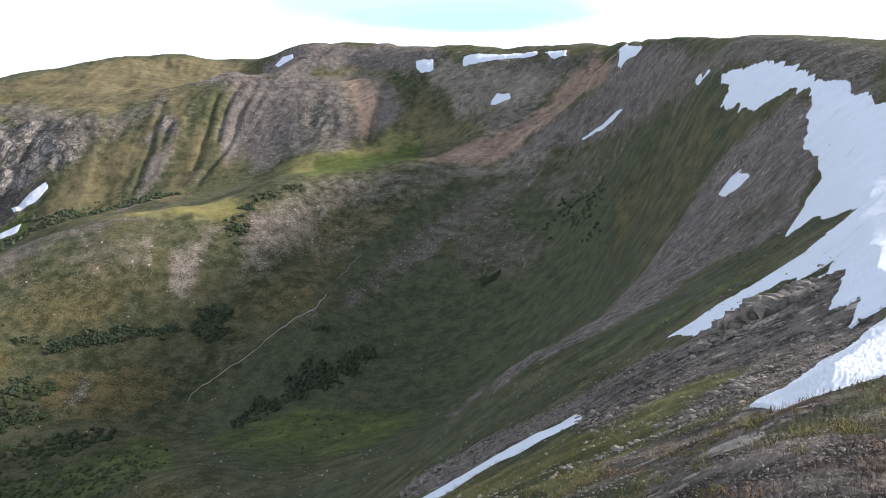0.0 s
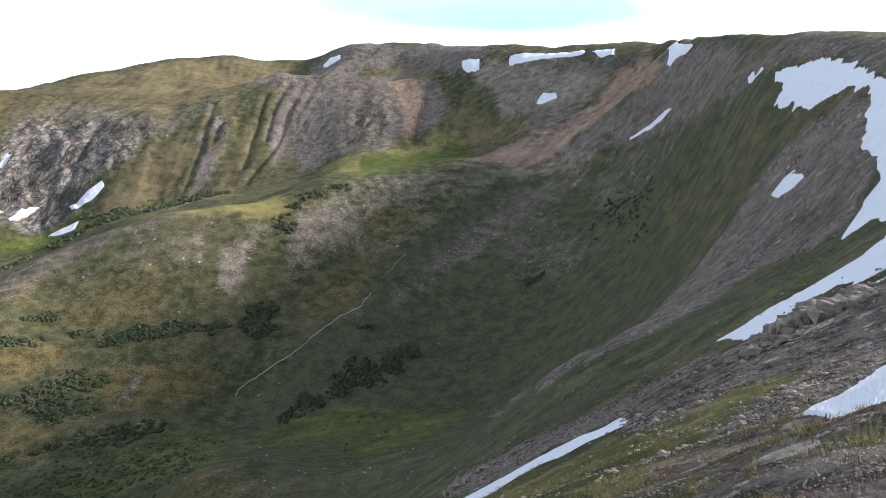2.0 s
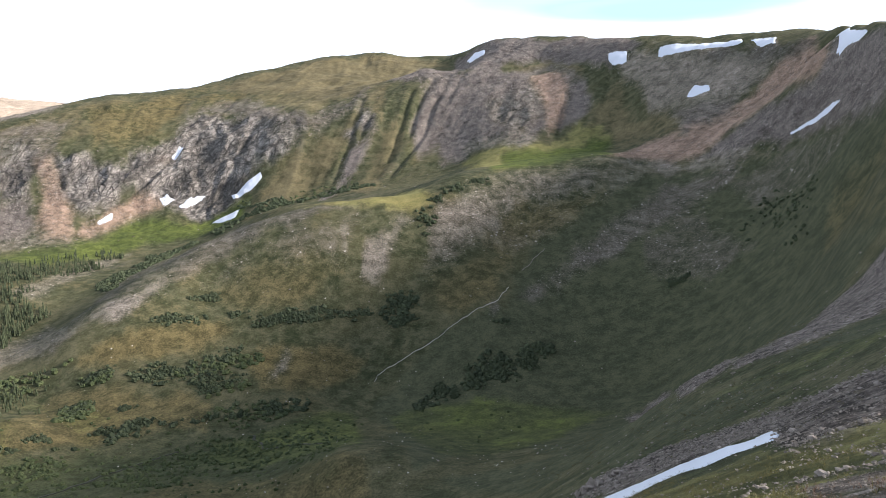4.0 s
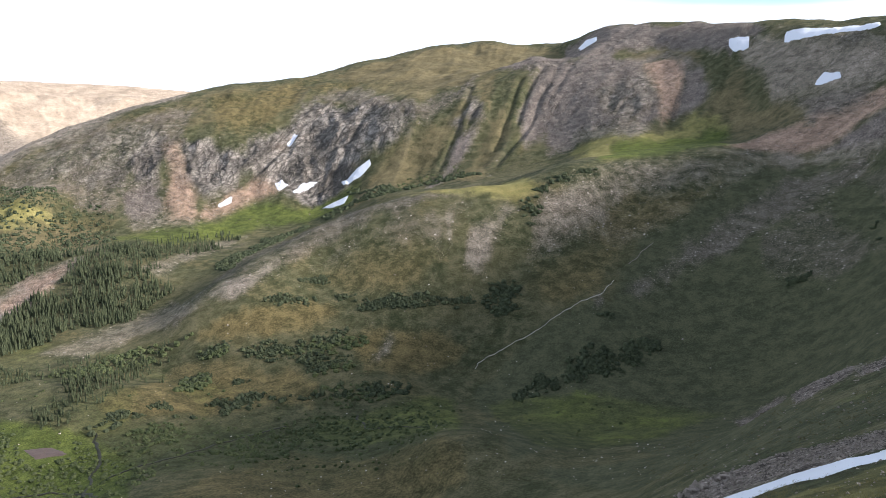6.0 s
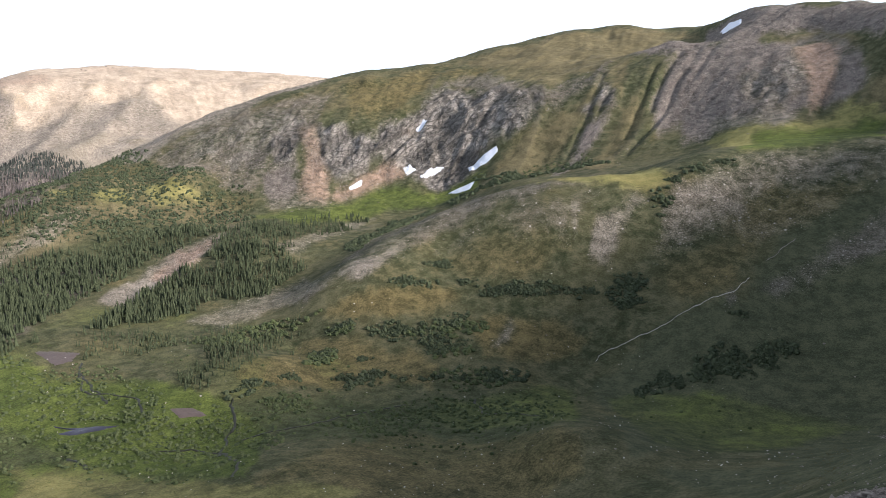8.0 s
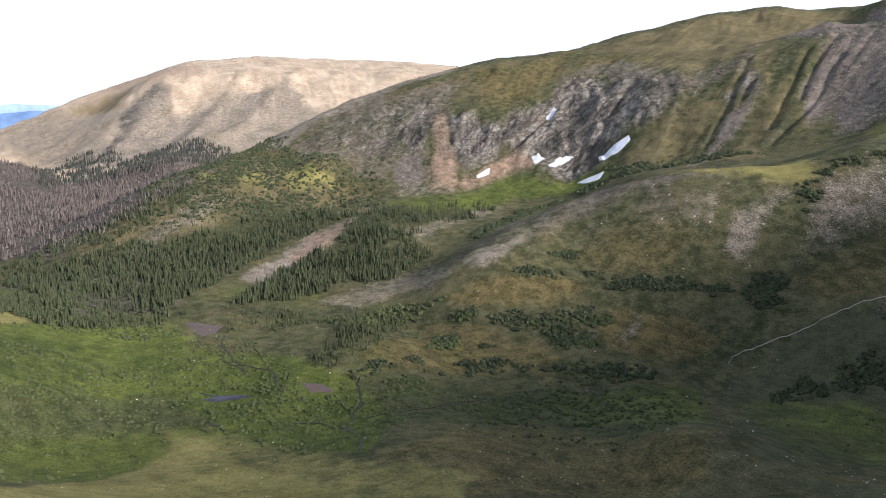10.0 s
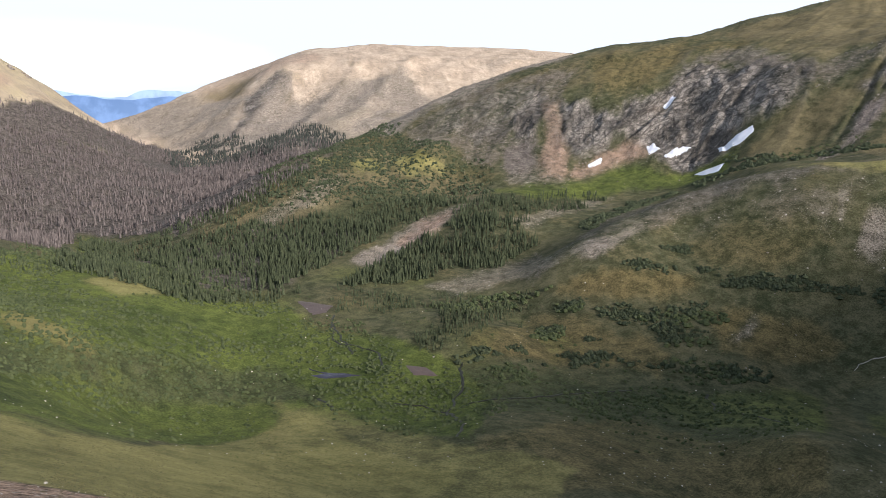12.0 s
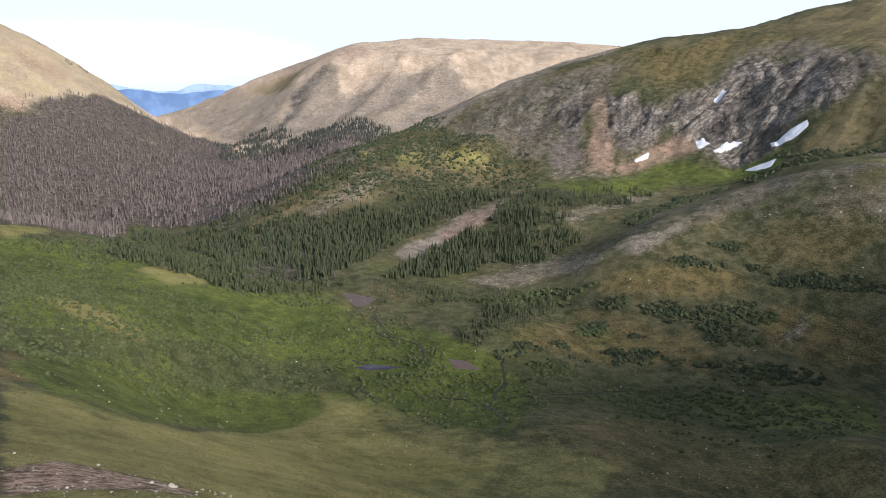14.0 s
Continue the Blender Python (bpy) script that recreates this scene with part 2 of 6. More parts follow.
# ---- kinds of ground, as outlines of (bearing, distance) ----
OUTLINES, GULLIES = [], []


def area(kind, strength, outline):
    OUTLINES.append((kind, strength, np.array(outline, float)))


area("gravel", 0.9, [(-10, 34.4), (-16.5, 33), (-22.4, 65.1), (-29.6, 34.2), (-31.9, 22.6), (-26.6, 12), (-22.9, 10.8), (-16.7, 14.8), (-12.8, 15.1)])
area("gravel", 0.85, [(4, 74.2), (1.1, 85.3), (-5.4, 75.8), (-12.2, 70.6), (-17.7, 65.7), (-22.2, 29.4), (-16.5, 30.3), (-11.4, 28.9), (-3.6, 59.3), (0.7, 56.3)])
area("gravel", 0.8, [(-16.1, 4.7), (-18.9, 8), (-23, 7.6), (-27.7, 4.8), (-27.2, 3.5)])
area("gravel", 0.6, [(-28.3, 5.6), (-32.6, 6.3), (-32.7, 5.3), (-28.7, 5)])
area("dry", 0.6, [(-0.8, 19.6), (-10.1, 22.4), (-14.6, 16.4), (-20.7, 22.2), (-23.9, 21.2), (-16.7, 14.8), (-10.2, 6.2)])
area("straw", 0.55, [(-0.8, 19.6), (-10.1, 22.4), (-14.5, 17.6), (-20.7, 22.6), (-24.1, 21), (-18.4, 14.3), (-12, 6.8), (-10.2, 6.2)])
area("straw", 0.55, [(-12.8, 19.6), (-20.7, 22.6), (-24.2, 20.8), (-20.8, 18), (-15.9, 15.2)])
area("lush", 0.4, [(1.1, 115), (-5.4, 113), (-12.1, 111), (-20.3, 136), (-26.6, 100), (-24.2, 79.1), (-18.4, 84), (-10, 86.8), (-3.1, 84.7)])
area("rust", 0.5, [(71.3, 3234), (66.2, 3421), (61.1, 3191), (60.1, 2987), (64.6, 2902), (69.7, 3075)])
area("rock", 0.5, [(69.8, 2749), (66.3, 2896), (64.1, 2908), (65.5, 2722), (68.1, 2539), (70.7, 2419)])
area("rust", 0.6, [(85.8, 1813), (83.8, 1838), (84.6, 1748), (85.9, 1721)])
area("gravel", 0.7, [(-0, 63.7), (-5.5, 70.6), (-10, 72.8), (-16.5, 63.2), (-22.6, 28.8), (-17.8, 28.6), (-10.9, 29.8), (-3.6, 57.4)])
area("litter", 1, [(86, 1698), (82.6, 1765), (79.2, 1765), (75.5, 1848), (70.4, 1639), (66.6, 1633), (61.3, 1042), (58.7, 1094), (61.4, 965), (68.4, 957), (72, 910), (76, 1094), (78.7, 1139), (80, 905), (86.9, 641)])
area("rust", 0.6, [(89.2, 60.8), (86.4, 58.7), (87.3, 50.2), (89.4, 52.4)])
area("rock", 1, [(70.7, 2419), (68.1, 2569), (65.9, 2797), (63.9, 2930), (63.2, 2846), (65.3, 2634), (67.3, 2466), (69.5, 2261)])
area("dry", 0.7, [(74.2, 3154), (67.1, 3272), (64.7, 3142), (66.7, 2824), (70.6, 2733), (72.7, 2707)])
area("rust", 0.5, [(61.1, 2999), (56.8, 3310), (51.7, 3166), (56, 2908)])
area("rust", 0.55, [(84.7, 2100), (82.2, 2100), (79.3, 2040), (81.7, 1974), (84.3, 1948)])
area("litter", 1, [(83.9, 1778), (81.8, 1914), (78.5, 1993), (75.8, 2141), (73.1, 2733), (70.4, 2025), (66.5, 1903), (61.3, 1978), (58.7, 1094), (61.3, 1042), (66.6, 1633), (70.4, 1608), (75.5, 1831), (79.2, 1744), (82.6, 1754)])
area("litter", 0.6, [(72.2, 612), (74.9, 886), (70.7, 851), (66.8, 847), (63.3, 789), (61.5, 815), (57, 781), (58.8, 719), (61.6, 652), (63.9, 596), (65.3, 580), (69.3, 579)])
area("gravel", 0.8, [(89.3, 58.3), (82, 51.5), (72.7, 58.3), (89.5, 48.4)])
area("turf", 0.9, [(7.3, 614), (1.1, 696), (-5.1, 715), (-11.6, 643), (-14.8, 584), (-19.1, 465), (-21.5, 319), (-21.4, 284), (-19.1, 303), (-16.1, 321), (-12.5, 252), (-8.1, 139), (-3.5, 137), (8.6, 356), (16.9, 274), (20.5, 428), (16.4, 490), (10.2, 518), (7.4, 581)])
area("dry", 0.35, [(-13.8, 501), (-16.9, 476), (-20.8, 337), (-20.6, 299), (-17.2, 316), (-13.6, 422)])
area("scree", 0.55, [(-15.8, 626), (-20.9, 453), (-30.3, 271), (-30.6, 175), (-26.5, 268), (-23.9, 328), (-20.6, 380), (-17.6, 482), (-13.6, 588)])
area("scree", 0.92, [(-19.5, 295), (-21.7, 288), (-26.2, 257), (-26.9, 167), (-25.8, 135), (-20.2, 173), (-14.2, 129), (-8.1, 126), (-3.1, 398), (-0.3, 369), (-4.5, 128), (-9.9, 138), (-13.7, 272), (-17.3, 291)])
area("turf", 0.6, [(-21.7, 193), (-23.5, 197), (-25.6, 168), (-25.7, 148), (-23.2, 160)])
area("turf", 0.85, [(-11.7, 115), (-17.6, 103), (-22.3, 95.4), (-25.9, 119), (-25.6, 134), (-20.3, 161), (-14.2, 124), (-9.0, 119)])
area("turf", 0.7, [(14.7, 260), (4.0, 274), (-5.4, 113), (-11.7, 95), (-8.2, 78.4), (0.2, 85.1), (6.9, 200)])
area("rust", 0.9, [(1.9, 726), (-0.7, 795), (-5.1, 804), (-7.7, 808), (-9.7, 847), (-11.8, 855), (-13.1, 693), (-11.9, 693), (-9.0, 746), (-6.8, 743), (-4.7, 724), (-0.7, 733)])
area("scree", 0.95, [(-13.0, 720), (-15.4, 652), (-18.6, 511), (-17.6, 503), (-14.4, 583), (-11.1, 659), (-7.7, 687), (-4.7, 719), (-7.3, 734), (-9.4, 727), (-12.3, 682)])
area("pale", 0.6, [(2.8, 716), (-4.7, 719), (-8.6, 679), (-9.5, 659), (-6.5, 684), (-1.6, 712), (3.7, 705)])
area("pale", 0.7, [(1.9, 1040), (-1.6, 1010), (-9.3, 888), (-9.7, 847), (-7.6, 822), (-5.1, 810), (-0.7, 880), (0.6, 962)])
area("rock", 0.5, [(-0.7, 1010), (-9.3, 896), (-12.6, 822), (-9.7, 840), (-7.6, 881), (-5.0, 922), (-2.0, 953)])
area("heath", 0.6, [(4.6, 896), (1.0, 966), (-0.7, 874), (-4.2, 841), (-3.3, 797), (1.1, 805), (3.7, 724)])
area("scree", 0.6, [(-2.9, 851), (-7.2, 815), (-6.8, 786), (-3.8, 793)])
area("straw", 0.85, [(12.8, 907), (11.1, 893), (6.3, 885), (4.1, 915), (1.9, 870), (1.5, 821), (6.4, 716), (10.7, 684)])
area("lush", 0.8, [(11.1, 694), (9.8, 842), (5.5, 870), (1.9, 861), (1.7, 736), (6.4, 711)])
area("scree", 0.9, [(14.6, 1150), (9.6, 1110), (6.2, 1120), (4.1, 1020), (3.7, 950), (5.4, 920), (8.1, 889), (12.4, 916), (14.5, 907), (14.9, 950), (16.5, 932), (17.2, 1010), (16.3, 1080)])
area("rust", 0.85, [(7.5, 1060), (6.0, 1070), (5.3, 1020), (5.8, 909), (6.6, 885), (6.8, 969)])
area("heath", 0.85, [(9.6, 1120), (6.2, 1130), (4.1, 1040), (6.2, 1110), (8.4, 1090)])
area("rock", 0.55, [(11.4, 1020), (8.0, 1030), (6.3, 953), (8.1, 920), (10.6, 950)])
area("pale", 0.6, [(12.4, 925), (9.8, 908), (6.3, 902), (8.1, 880), (11.5, 900)])
area("scree", 1, [(13.4, 1350), (10.4, 1270), (1.5, 1110), (-0.3, 1030), (1.9, 1020), (6.2, 1130), (9.6, 1130), (13.0, 1130)])
area("scree", 0.95, [(19.0, 1180), (16.2, 1360), (13.0, 1210), (13.4, 1110), (16.3, 1120)])
area("heath", 0.8, [(30.8, 1330), (26.7, 1410), (20.1, 1450), (15.4, 1400), (14.2, 1360), (16.2, 1360), (19.0, 1180), (21.4, 1090), (27.5, 1230), (30.8, 1280)])
area("dry", 0.7, [(54.8, 1170), (49.4, 1250), (43.6, 1260), (40.1, 1240), (41.9, 1130), (46.2, 1130), (46.8, 965), (50.5, 1010), (53.7, 1070)])
area("heath", 0.6, [(43.6, 1260), (39.3, 1270), (33.2, 1300), (24.7, 1440), (19.4, 1430), (20.5, 1210), (24.6, 1080), (28.9, 1210), (33.6, 1220), (36.7, 1120), (41.9, 1140)])
area("dry", 0.6, [(40.1, 1240), (33.2, 1290), (28.9, 1240), (33.6, 1200), (35.8, 1120), (40.2, 1110)])
area("heath", 0.7, [(30.0, 882), (28.7, 933), (26.6, 996), (22.8, 1030), (20.5, 1100), (18.9, 1140), (19.2, 1030), (21.9, 982), (24.3, 917), (26.9, 894)])
area("scree", 0.9, [(24.3, 855), (21.9, 982), (19.9, 1000), (20.6, 950), (23.0, 875)])
area("heath", 0.65, [(22.2, 881), (20.2, 958), (17.2, 1080), (16.8, 1050), (18.5, 924), (20.5, 812)])
area("rock", 1, [(46.0, 1110), (44.5, 1140), (41.9, 1110), (38.0, 1070), (34.9, 1130), (33.6, 1190), (28.9, 1140), (24.6, 1050), (26.2, 1010), (28.8, 1010), (30.9, 975), (33.1, 956), (35.8, 1000), (37.6, 1020), (40.3, 970), (42.0, 1010), (43.1, 1020), (43.7, 1090), (44.4, 1030), (45.9, 1040)])
area("rock", 0.8, [(22.8, 1010), (20.4, 1040), (19.9, 1000), (21.9, 987)])
area("rust", 0.72, [(43.6, 1110), (42.6, 1110), (41.8, 1000), (41.9, 912), (44.7, 918), (43.6, 1030)])
area("rust", 0.75, [(41.1, 957), (37.6, 1020), (35.8, 998), (38.0, 968), (40.3, 930), (42.1, 904)])
area("rust", 0.6, [(35.8, 1080), (33.6, 1170), (33.2, 1160), (34.9, 1090)])
area("scree", 0.8, [(46.7, 1030), (44.1, 1030), (44.5, 916), (46.4, 916), (47.2, 969)])
area("pale", 0.5, [(46.8, 965), (42.0, 924), (41.2, 906), (46.4, 909)])
area("lush", 0.72, [(49.0, 910), (42.1, 908), (37.6, 962), (33.6, 934), (30.0, 939), (30.4, 904), (37.6, 874), (43.8, 836), (48.6, 866)])
area("scree", 0.45, [(44.0, 551), (40.3, 712), (36.7, 798), (30.4, 837), (25.2, 648), (20.8, 627), (26.0, 618), (30.4, 612), (34.9, 588), (37.6, 560), (42.7, 558)])
area("pale", 0.75, [(42.2, 575), (38.5, 582), (36.0, 591), (36.7, 572), (39.5, 555)])
area("dry", 0.5, [(35.8, 560), (28.6, 600), (23.7, 590), (22.3, 567), (24.0, 544), (30.3, 548)])
area("scree", 0.35, [(35.4, 569), (30.4, 607), (24.3, 616), (20.0, 621), (21.6, 591), (23.2, 563), (28.6, 595)])
area("pale", 0.66, [(21.2, 562), (20.5, 587), (17.9, 619), (16.7, 615), (18.1, 587), (19.7, 564)])
area("pale", 0.7, [(22.9, 611), (22.0, 601), (22.2, 575), (22.8, 588)])
area("straw", 0.85, [(25.2, 648), (18.0, 734), (15.4, 635), (17.1, 619), (20.9, 629)])
area("scree", 0.6, [(15.0, 626), (8.3, 680), (2.8, 707), (2.4, 658), (4.5, 628), (11.7, 596), (13.5, 566), (15.5, 570), (16.1, 602)])
area("dry", 0.8, [(11.7, 594), (7.4, 635), (3.6, 655), (4.2, 634), (7.9, 612), (10.4, 587)])
area("dry", 0.5, [(15.5, 565), (11.6, 591), (9.3, 587), (10.1, 536), (14.0, 519), (16.2, 537)])
area("pale", 0.45, [(52.8, 580), (48.0, 620), (44.0, 655), (42.2, 558), (46.7, 567), (51.1, 558)])
area("pale", 0.5, [(45.6, 734), (42.1, 816), (38.1, 866), (40.3, 818), (44.8, 721)])
area("pale", 0.85, [(59.2, 675), (56.6, 724), (53.3, 780), (49.5, 801), (50.6, 762), (52.1, 727), (55.0, 701), (57.5, 659)])
area("rust", 0.8, [(55.4, 719), (53.1, 779), (50.3, 787), (51.7, 732), (54.2, 710)])
area("dry", 0.5, [(65.5, 1140), (60.8, 1770), (54.4, 1120), (47.2, 945), (49.0, 806), (56.8, 822), (65.7, 885)])
area("straw", 0.9, [(60.9, 1010), (58.7, 1010), (57.3, 956), (60.3, 945)])
area("straw", 0.95, [(56.5, 984), (53.8, 973), (51.6, 966), (55.4, 937)])
area("pale", 0.6, [(62.0, 847), (60.8, 875), (60.1, 881), (60.6, 823)])
area("dry", 0.75, [(40.4, 534), (33.1, 541), (30.7, 529), (34.9, 507), (40.0, 517)])
area("dry", 0.75, [(30.7, 500), (23.8, 504), (21.1, 486), (23.7, 453), (29.2, 448)])
area("dry", 0.6, [(49.6, 429), (44.1, 504), (41.4, 501), (33.0, 441), (33.9, 413), (42.4, 422), (47.9, 413)])
area("pale", 0.7, [(28.8, 461), (27.2, 494), (27.0, 488), (28.1, 461)])
area("dry", 0.45, [(33.9, 330), (24.3, 278), (15.3, 330), (23.4, 272), (29.0, 272)])
area("brush", 0.6, [(44.3, 364), (33.0, 397), (24.4, 375), (23.4, 275), (37.7, 294)])
area("lush", 0.45, [(19.5, 414), (12.6, 427), (6.6, 414), (0.7, 390), (6.3, 333), (15.3, 304)])
area("lush", 0.8, [(87.0, 604), (80.1, 645), (73.5, 549), (65.3, 548), (62.7, 491), (54.2, 429), (49.5, 400), (46.6, 371), (49.3, 276), (59.1, 319), (68.5, 370), (77.3, 313), (86.3, 223), (87.9, 286)])
area("lush", 1, [(81.0, 550), (75.2, 528), (72.8, 497), (76.2, 436), (80.3, 516)])
area("lush", 1, [(75.5, 413), (69.0, 485), (63.6, 508), (63.6, 468), (71.8, 429)])
area("lush", 1, [(65.5, 453), (55.2, 421), (50.4, 386), (51.3, 311), (59.1, 329)])
area("brush", 0.5, [(79.0, 355), (71.8, 415), (65.6, 419), (61.9, 370), (69.4, 369), (76.0, 353)])
area("brush", 0.55, [(87.7, 343), (82.6, 357), (75.6, 396), (72.7, 410), (78.6, 359), (86.0, 295)])
area("brush", 0.6, [(50.4, 400), (42.5, 411), (36.5, 387), (37.7, 331), (45.6, 329)])
area("straw", 0.95, [(85.2, 405), (83.1, 408), (79.5, 381), (78.8, 377), (82.2, 371)])
area("straw", 0.95, [(78.9, 562), (76.3, 600), (73.5, 544), (76.4, 521)])
area("straw", 0.95, [(86.9, 645), (83.9, 690), (83.9, 645), (86.9, 612)])
area("dry", 0.85, [(87.9, 284), (86.4, 278), (85.3, 229), (88.3, 221)])
area("straw", 0.85, [(88.4, 193), (83.9, 214), (77.6, 151), (68.5, 368), (62.9, 341), (58.2, 276), (49.3, 232), (54.2, 191), (89.4, 48.3)])
area("dry", 0.75, [(69.5, 350), (63.9, 346), (60.1, 297), (65.9, 260), (70.9, 287)])
area("dry", 0.5, [(49.3, 272), (35.5, 339), (21.2, 284), (20.8, 255), (50.2, 199)])
area("lush", 0.5, [(36.5, 372), (29.5, 404), (21.7, 426), (21.3, 306), (31.2, 342)])
area("dry", 0.75, [(42.3, 524), (40.6, 530), (32.3, 540), (30.7, 531), (36.3, 507), (39.7, 509)])
area("rust", 0.7, [(89.1, 61.8), (84.5, 66.8), (77.5, 59.4), (76.7, 49.6), (89.4, 49.8)])
# far mountain's face: haze grey laid on as ground colour
area("pale", 0.8, [(62.9, 2730), (54.3, 2930), (41.6, 1280), (51.6, 1230), (56.0, 1150), (65.6, 2050), (68.2, 2200), (71.4, 2770), (74.2, 3100)])
area("rock", 0.9, [(66.3, 2760), (64.6, 2900), (63.3, 2880), (62.9, 2780), (64.7, 2560), (68.2, 2220), (70.3, 2150), (67.3, 2560)])
area("brush", 0.45, [(61.3, 2440), (56.0, 2530), (54.3, 2440), (56.0, 1190), (61.3, 2120)])
area("brush", 0.4, [(71.3, 3130), (66.4, 2640), (68.6, 2450), (71.5, 2650), (75.4, 3150)])
# its left flank, where the pale colour stands in for haze
area("pale", 0.6, [(75.3, 3240), (70.4, 3250), (68.0, 3030), (67.2, 2620), (70.3, 2430), (72.3, 2760)])
area("scree", 0.5, [(54.4, 1160), (49.5, 1240), (43.6, 1240), (41.0, 1220), (42.3, 1130), (46.2, 1130), (46.8, 965), (50.5, 1020), (53.3, 1050)])
area("rock", 0.45, [(54.0, 1150), (51.1, 1200), (46.1, 1210), (42.7, 1170), (44.5, 1140), (46.0, 1110), (46.3, 1040), (49.6, 1070)])
area("scree", 0.5, [(33.2, 1220), (28.9, 1210), (24.6, 1060), (20.5, 1140), (20.8, 1050), (22.8, 1030), (26.2, 1020), (29.7, 1110)])
area("pale", 0.38, [(15.0, 632), (9.9, 697), (1.9, 711), (-3.4, 718), (1.1, 664), (6.5, 613), (12.7, 580), (16.1, 565)])
area("scree", 0.5, [(10.2, 518), (5.6, 573), (1.1, 634), (-4.3, 691), (-7.8, 667), (-3.4, 622), (2.0, 567)])
area("scree", 0.42, [(-0.7, 606), (-5.2, 623), (-8.8, 546), (-5.3, 532), (-1.2, 559)])
area("scree", 0.35, [(-6.5, 658), (-11.2, 645), (-14.5, 560), (-13.3, 553), (-9.1, 603)])
area("dry", 0.5, [(11.8, 597), (8.2, 646), (2.0, 671), (2.9, 643), (8.2, 616)])
area("straw", 0.75, [(88.4, 193), (86.4, 208), (77.5, 196), (68.5, 365), (62.0, 341), (56.2, 257), (59.2, 10.1), (89.4, 48.1)])
area("lush", 0.5, [(86.4, 208), (81.2, 259), (73.0, 348), (76.2, 221), (82.2, 177)])
area("straw", 0.6, [(55.2, 257), (44.5, 261), (39.7, 242), (41.9, 207), (56.2, 184)])
area("pale", 0.9, [(69.9, 2140), (66.9, 2430), (64.4, 2790), (63.2, 2860), (63.0, 2770), (65.1, 2440), (68.2, 2180)])
area("pale", 0.85, [(58.7, 2220), (56.0, 2540), (54.3, 2700), (54.7, 2570), (56.9, 2250)])
area("hazed_tan", 0.9, [(61.1, 2900), (58.6, 3170), (51.7, 3280), (54.3, 2960), (58.6, 2840)])
area("heath", 0.75, [(70.7, 851), (64.9, 910), (58.7, 1010), (55.1, 1080), (49.8, 963), (47.1, 882), (50.6, 813), (58.8, 836), (65.1, 792), (68.6, 776)])
area("pale", 0.45, [(67.7, 827), (63.2, 899), (59.6, 953), (58.7, 923), (61.4, 858), (66.0, 800)])
area("straw", 0.85, [(59.1, 981), (56.9, 1010), (56.0, 957), (58.7, 952)])
area("straw", 0.9, [(55.6, 1010), (52.5, 980), (49.8, 976), (54.2, 947)])
area("brush", 0.5, [(58.7, 886), (51.5, 895), (49.7, 822), (54.2, 806), (61.5, 790), (65.1, 792)])
area("lush", 0.7, [(79.4, 1040), (78.0, 1120), (76.1, 968), (76.5, 896), (78.9, 893)])
area("straw", 0.6, [(85.0, 283), (79.2, 321), (72.1, 350), (77.4, 249), (83.2, 211)])
area("pale", 0.7, [(89.1, 62.3), (84.5, 68.2), (77.5, 65.3), (76.5, 51.5), (89.4, 49.7)])
area("lush", 0.75, [(88.1, 256), (85.3, 209), (79.4, 224), (72.3, 269), (66.7, 318), (63.8, 365), (69.4, 377), (77.2, 350), (84.0, 303)])
area("straw", 0.5, [(88.3, 223), (85.4, 195), (79.5, 199), (72.3, 238), (66.8, 303), (71.5, 190), (81.6, 131), (88.5, 151)])
area("rust", 0.8, [(89.1, 62.3), (84.5, 68.2), (77.5, 65.3), (76.5, 51.5), (89.4, 49.7)])
area("straw", 0.55, [(65.7, 376), (60.0, 344), (48.3, 264), (44.3, 218), (51.2, 205), (59.2, 237), (64.0, 280)])
GULLIES.append([(20.7, 1087), (21.4, 1011), (23.1, 928)])
GULLIES.append([(16.9, 1087), (17.6, 1021), (18.8, 938)])
GULLIES.append([(15.3, 1117), (16.4, 1049), (17.1, 983)])
GULLIES.append([(5.1, 990), (5.7, 908)])
GULLIES.append([(1.9, 1018), (2.1, 967), (2.6, 909)])
GULLIES.append([(32.9, 1175), (34, 1104), (36.7, 1040), (40.1, 981)])
GULLIES.append([(28.8, 1095), (30.6, 1024), (31.5, 986)])
GULLIES.append([(42.6, 1110), (42.2, 1037)])
GULLIES.append([(38.3, 1074), (39.2, 1025)])
GULLIES.append([(19.9, 1041), (20.9, 997)])
GULLIES.append([(15, 1061), (16.2, 974), (18.7, 900)])

def chart(bearing, dist):
    return np.asarray(bearing, float), 25 * np.log(np.asarray(dist, float))


def depth_inside(u, v, outline):
    """Distance to an outline's edge, positive inside, in degrees (and 25ths of the logarithm of the distance)."""
    pu, pv = chart(outline[:, 0], outline[:, 1])
    inside, near = np.zeros(u.shape, bool), np.full(u.shape, 1e9)
    for k in range(len(pu)):
        au, av, bu, bv = pu[k - 1], pv[k - 1], pu[k], pv[k]
        if av != bv:
            inside ^= ((av > v) != (bv > v)) & (u < (bu - au) * (v - av) / (bv - av) + au)
        t = np.clip(((u - au) * (bu - au) + (v - av) * (bv - av)) / ((bu - au) ** 2 + (bv - av) ** 2 + 1e-9), 0, 1)
        near = np.minimum(near, (u - au - t * (bu - au)) ** 2 + (v - av - t * (bv - av)) ** 2)
    return np.where(inside, 1, -1) * np.sqrt(near)


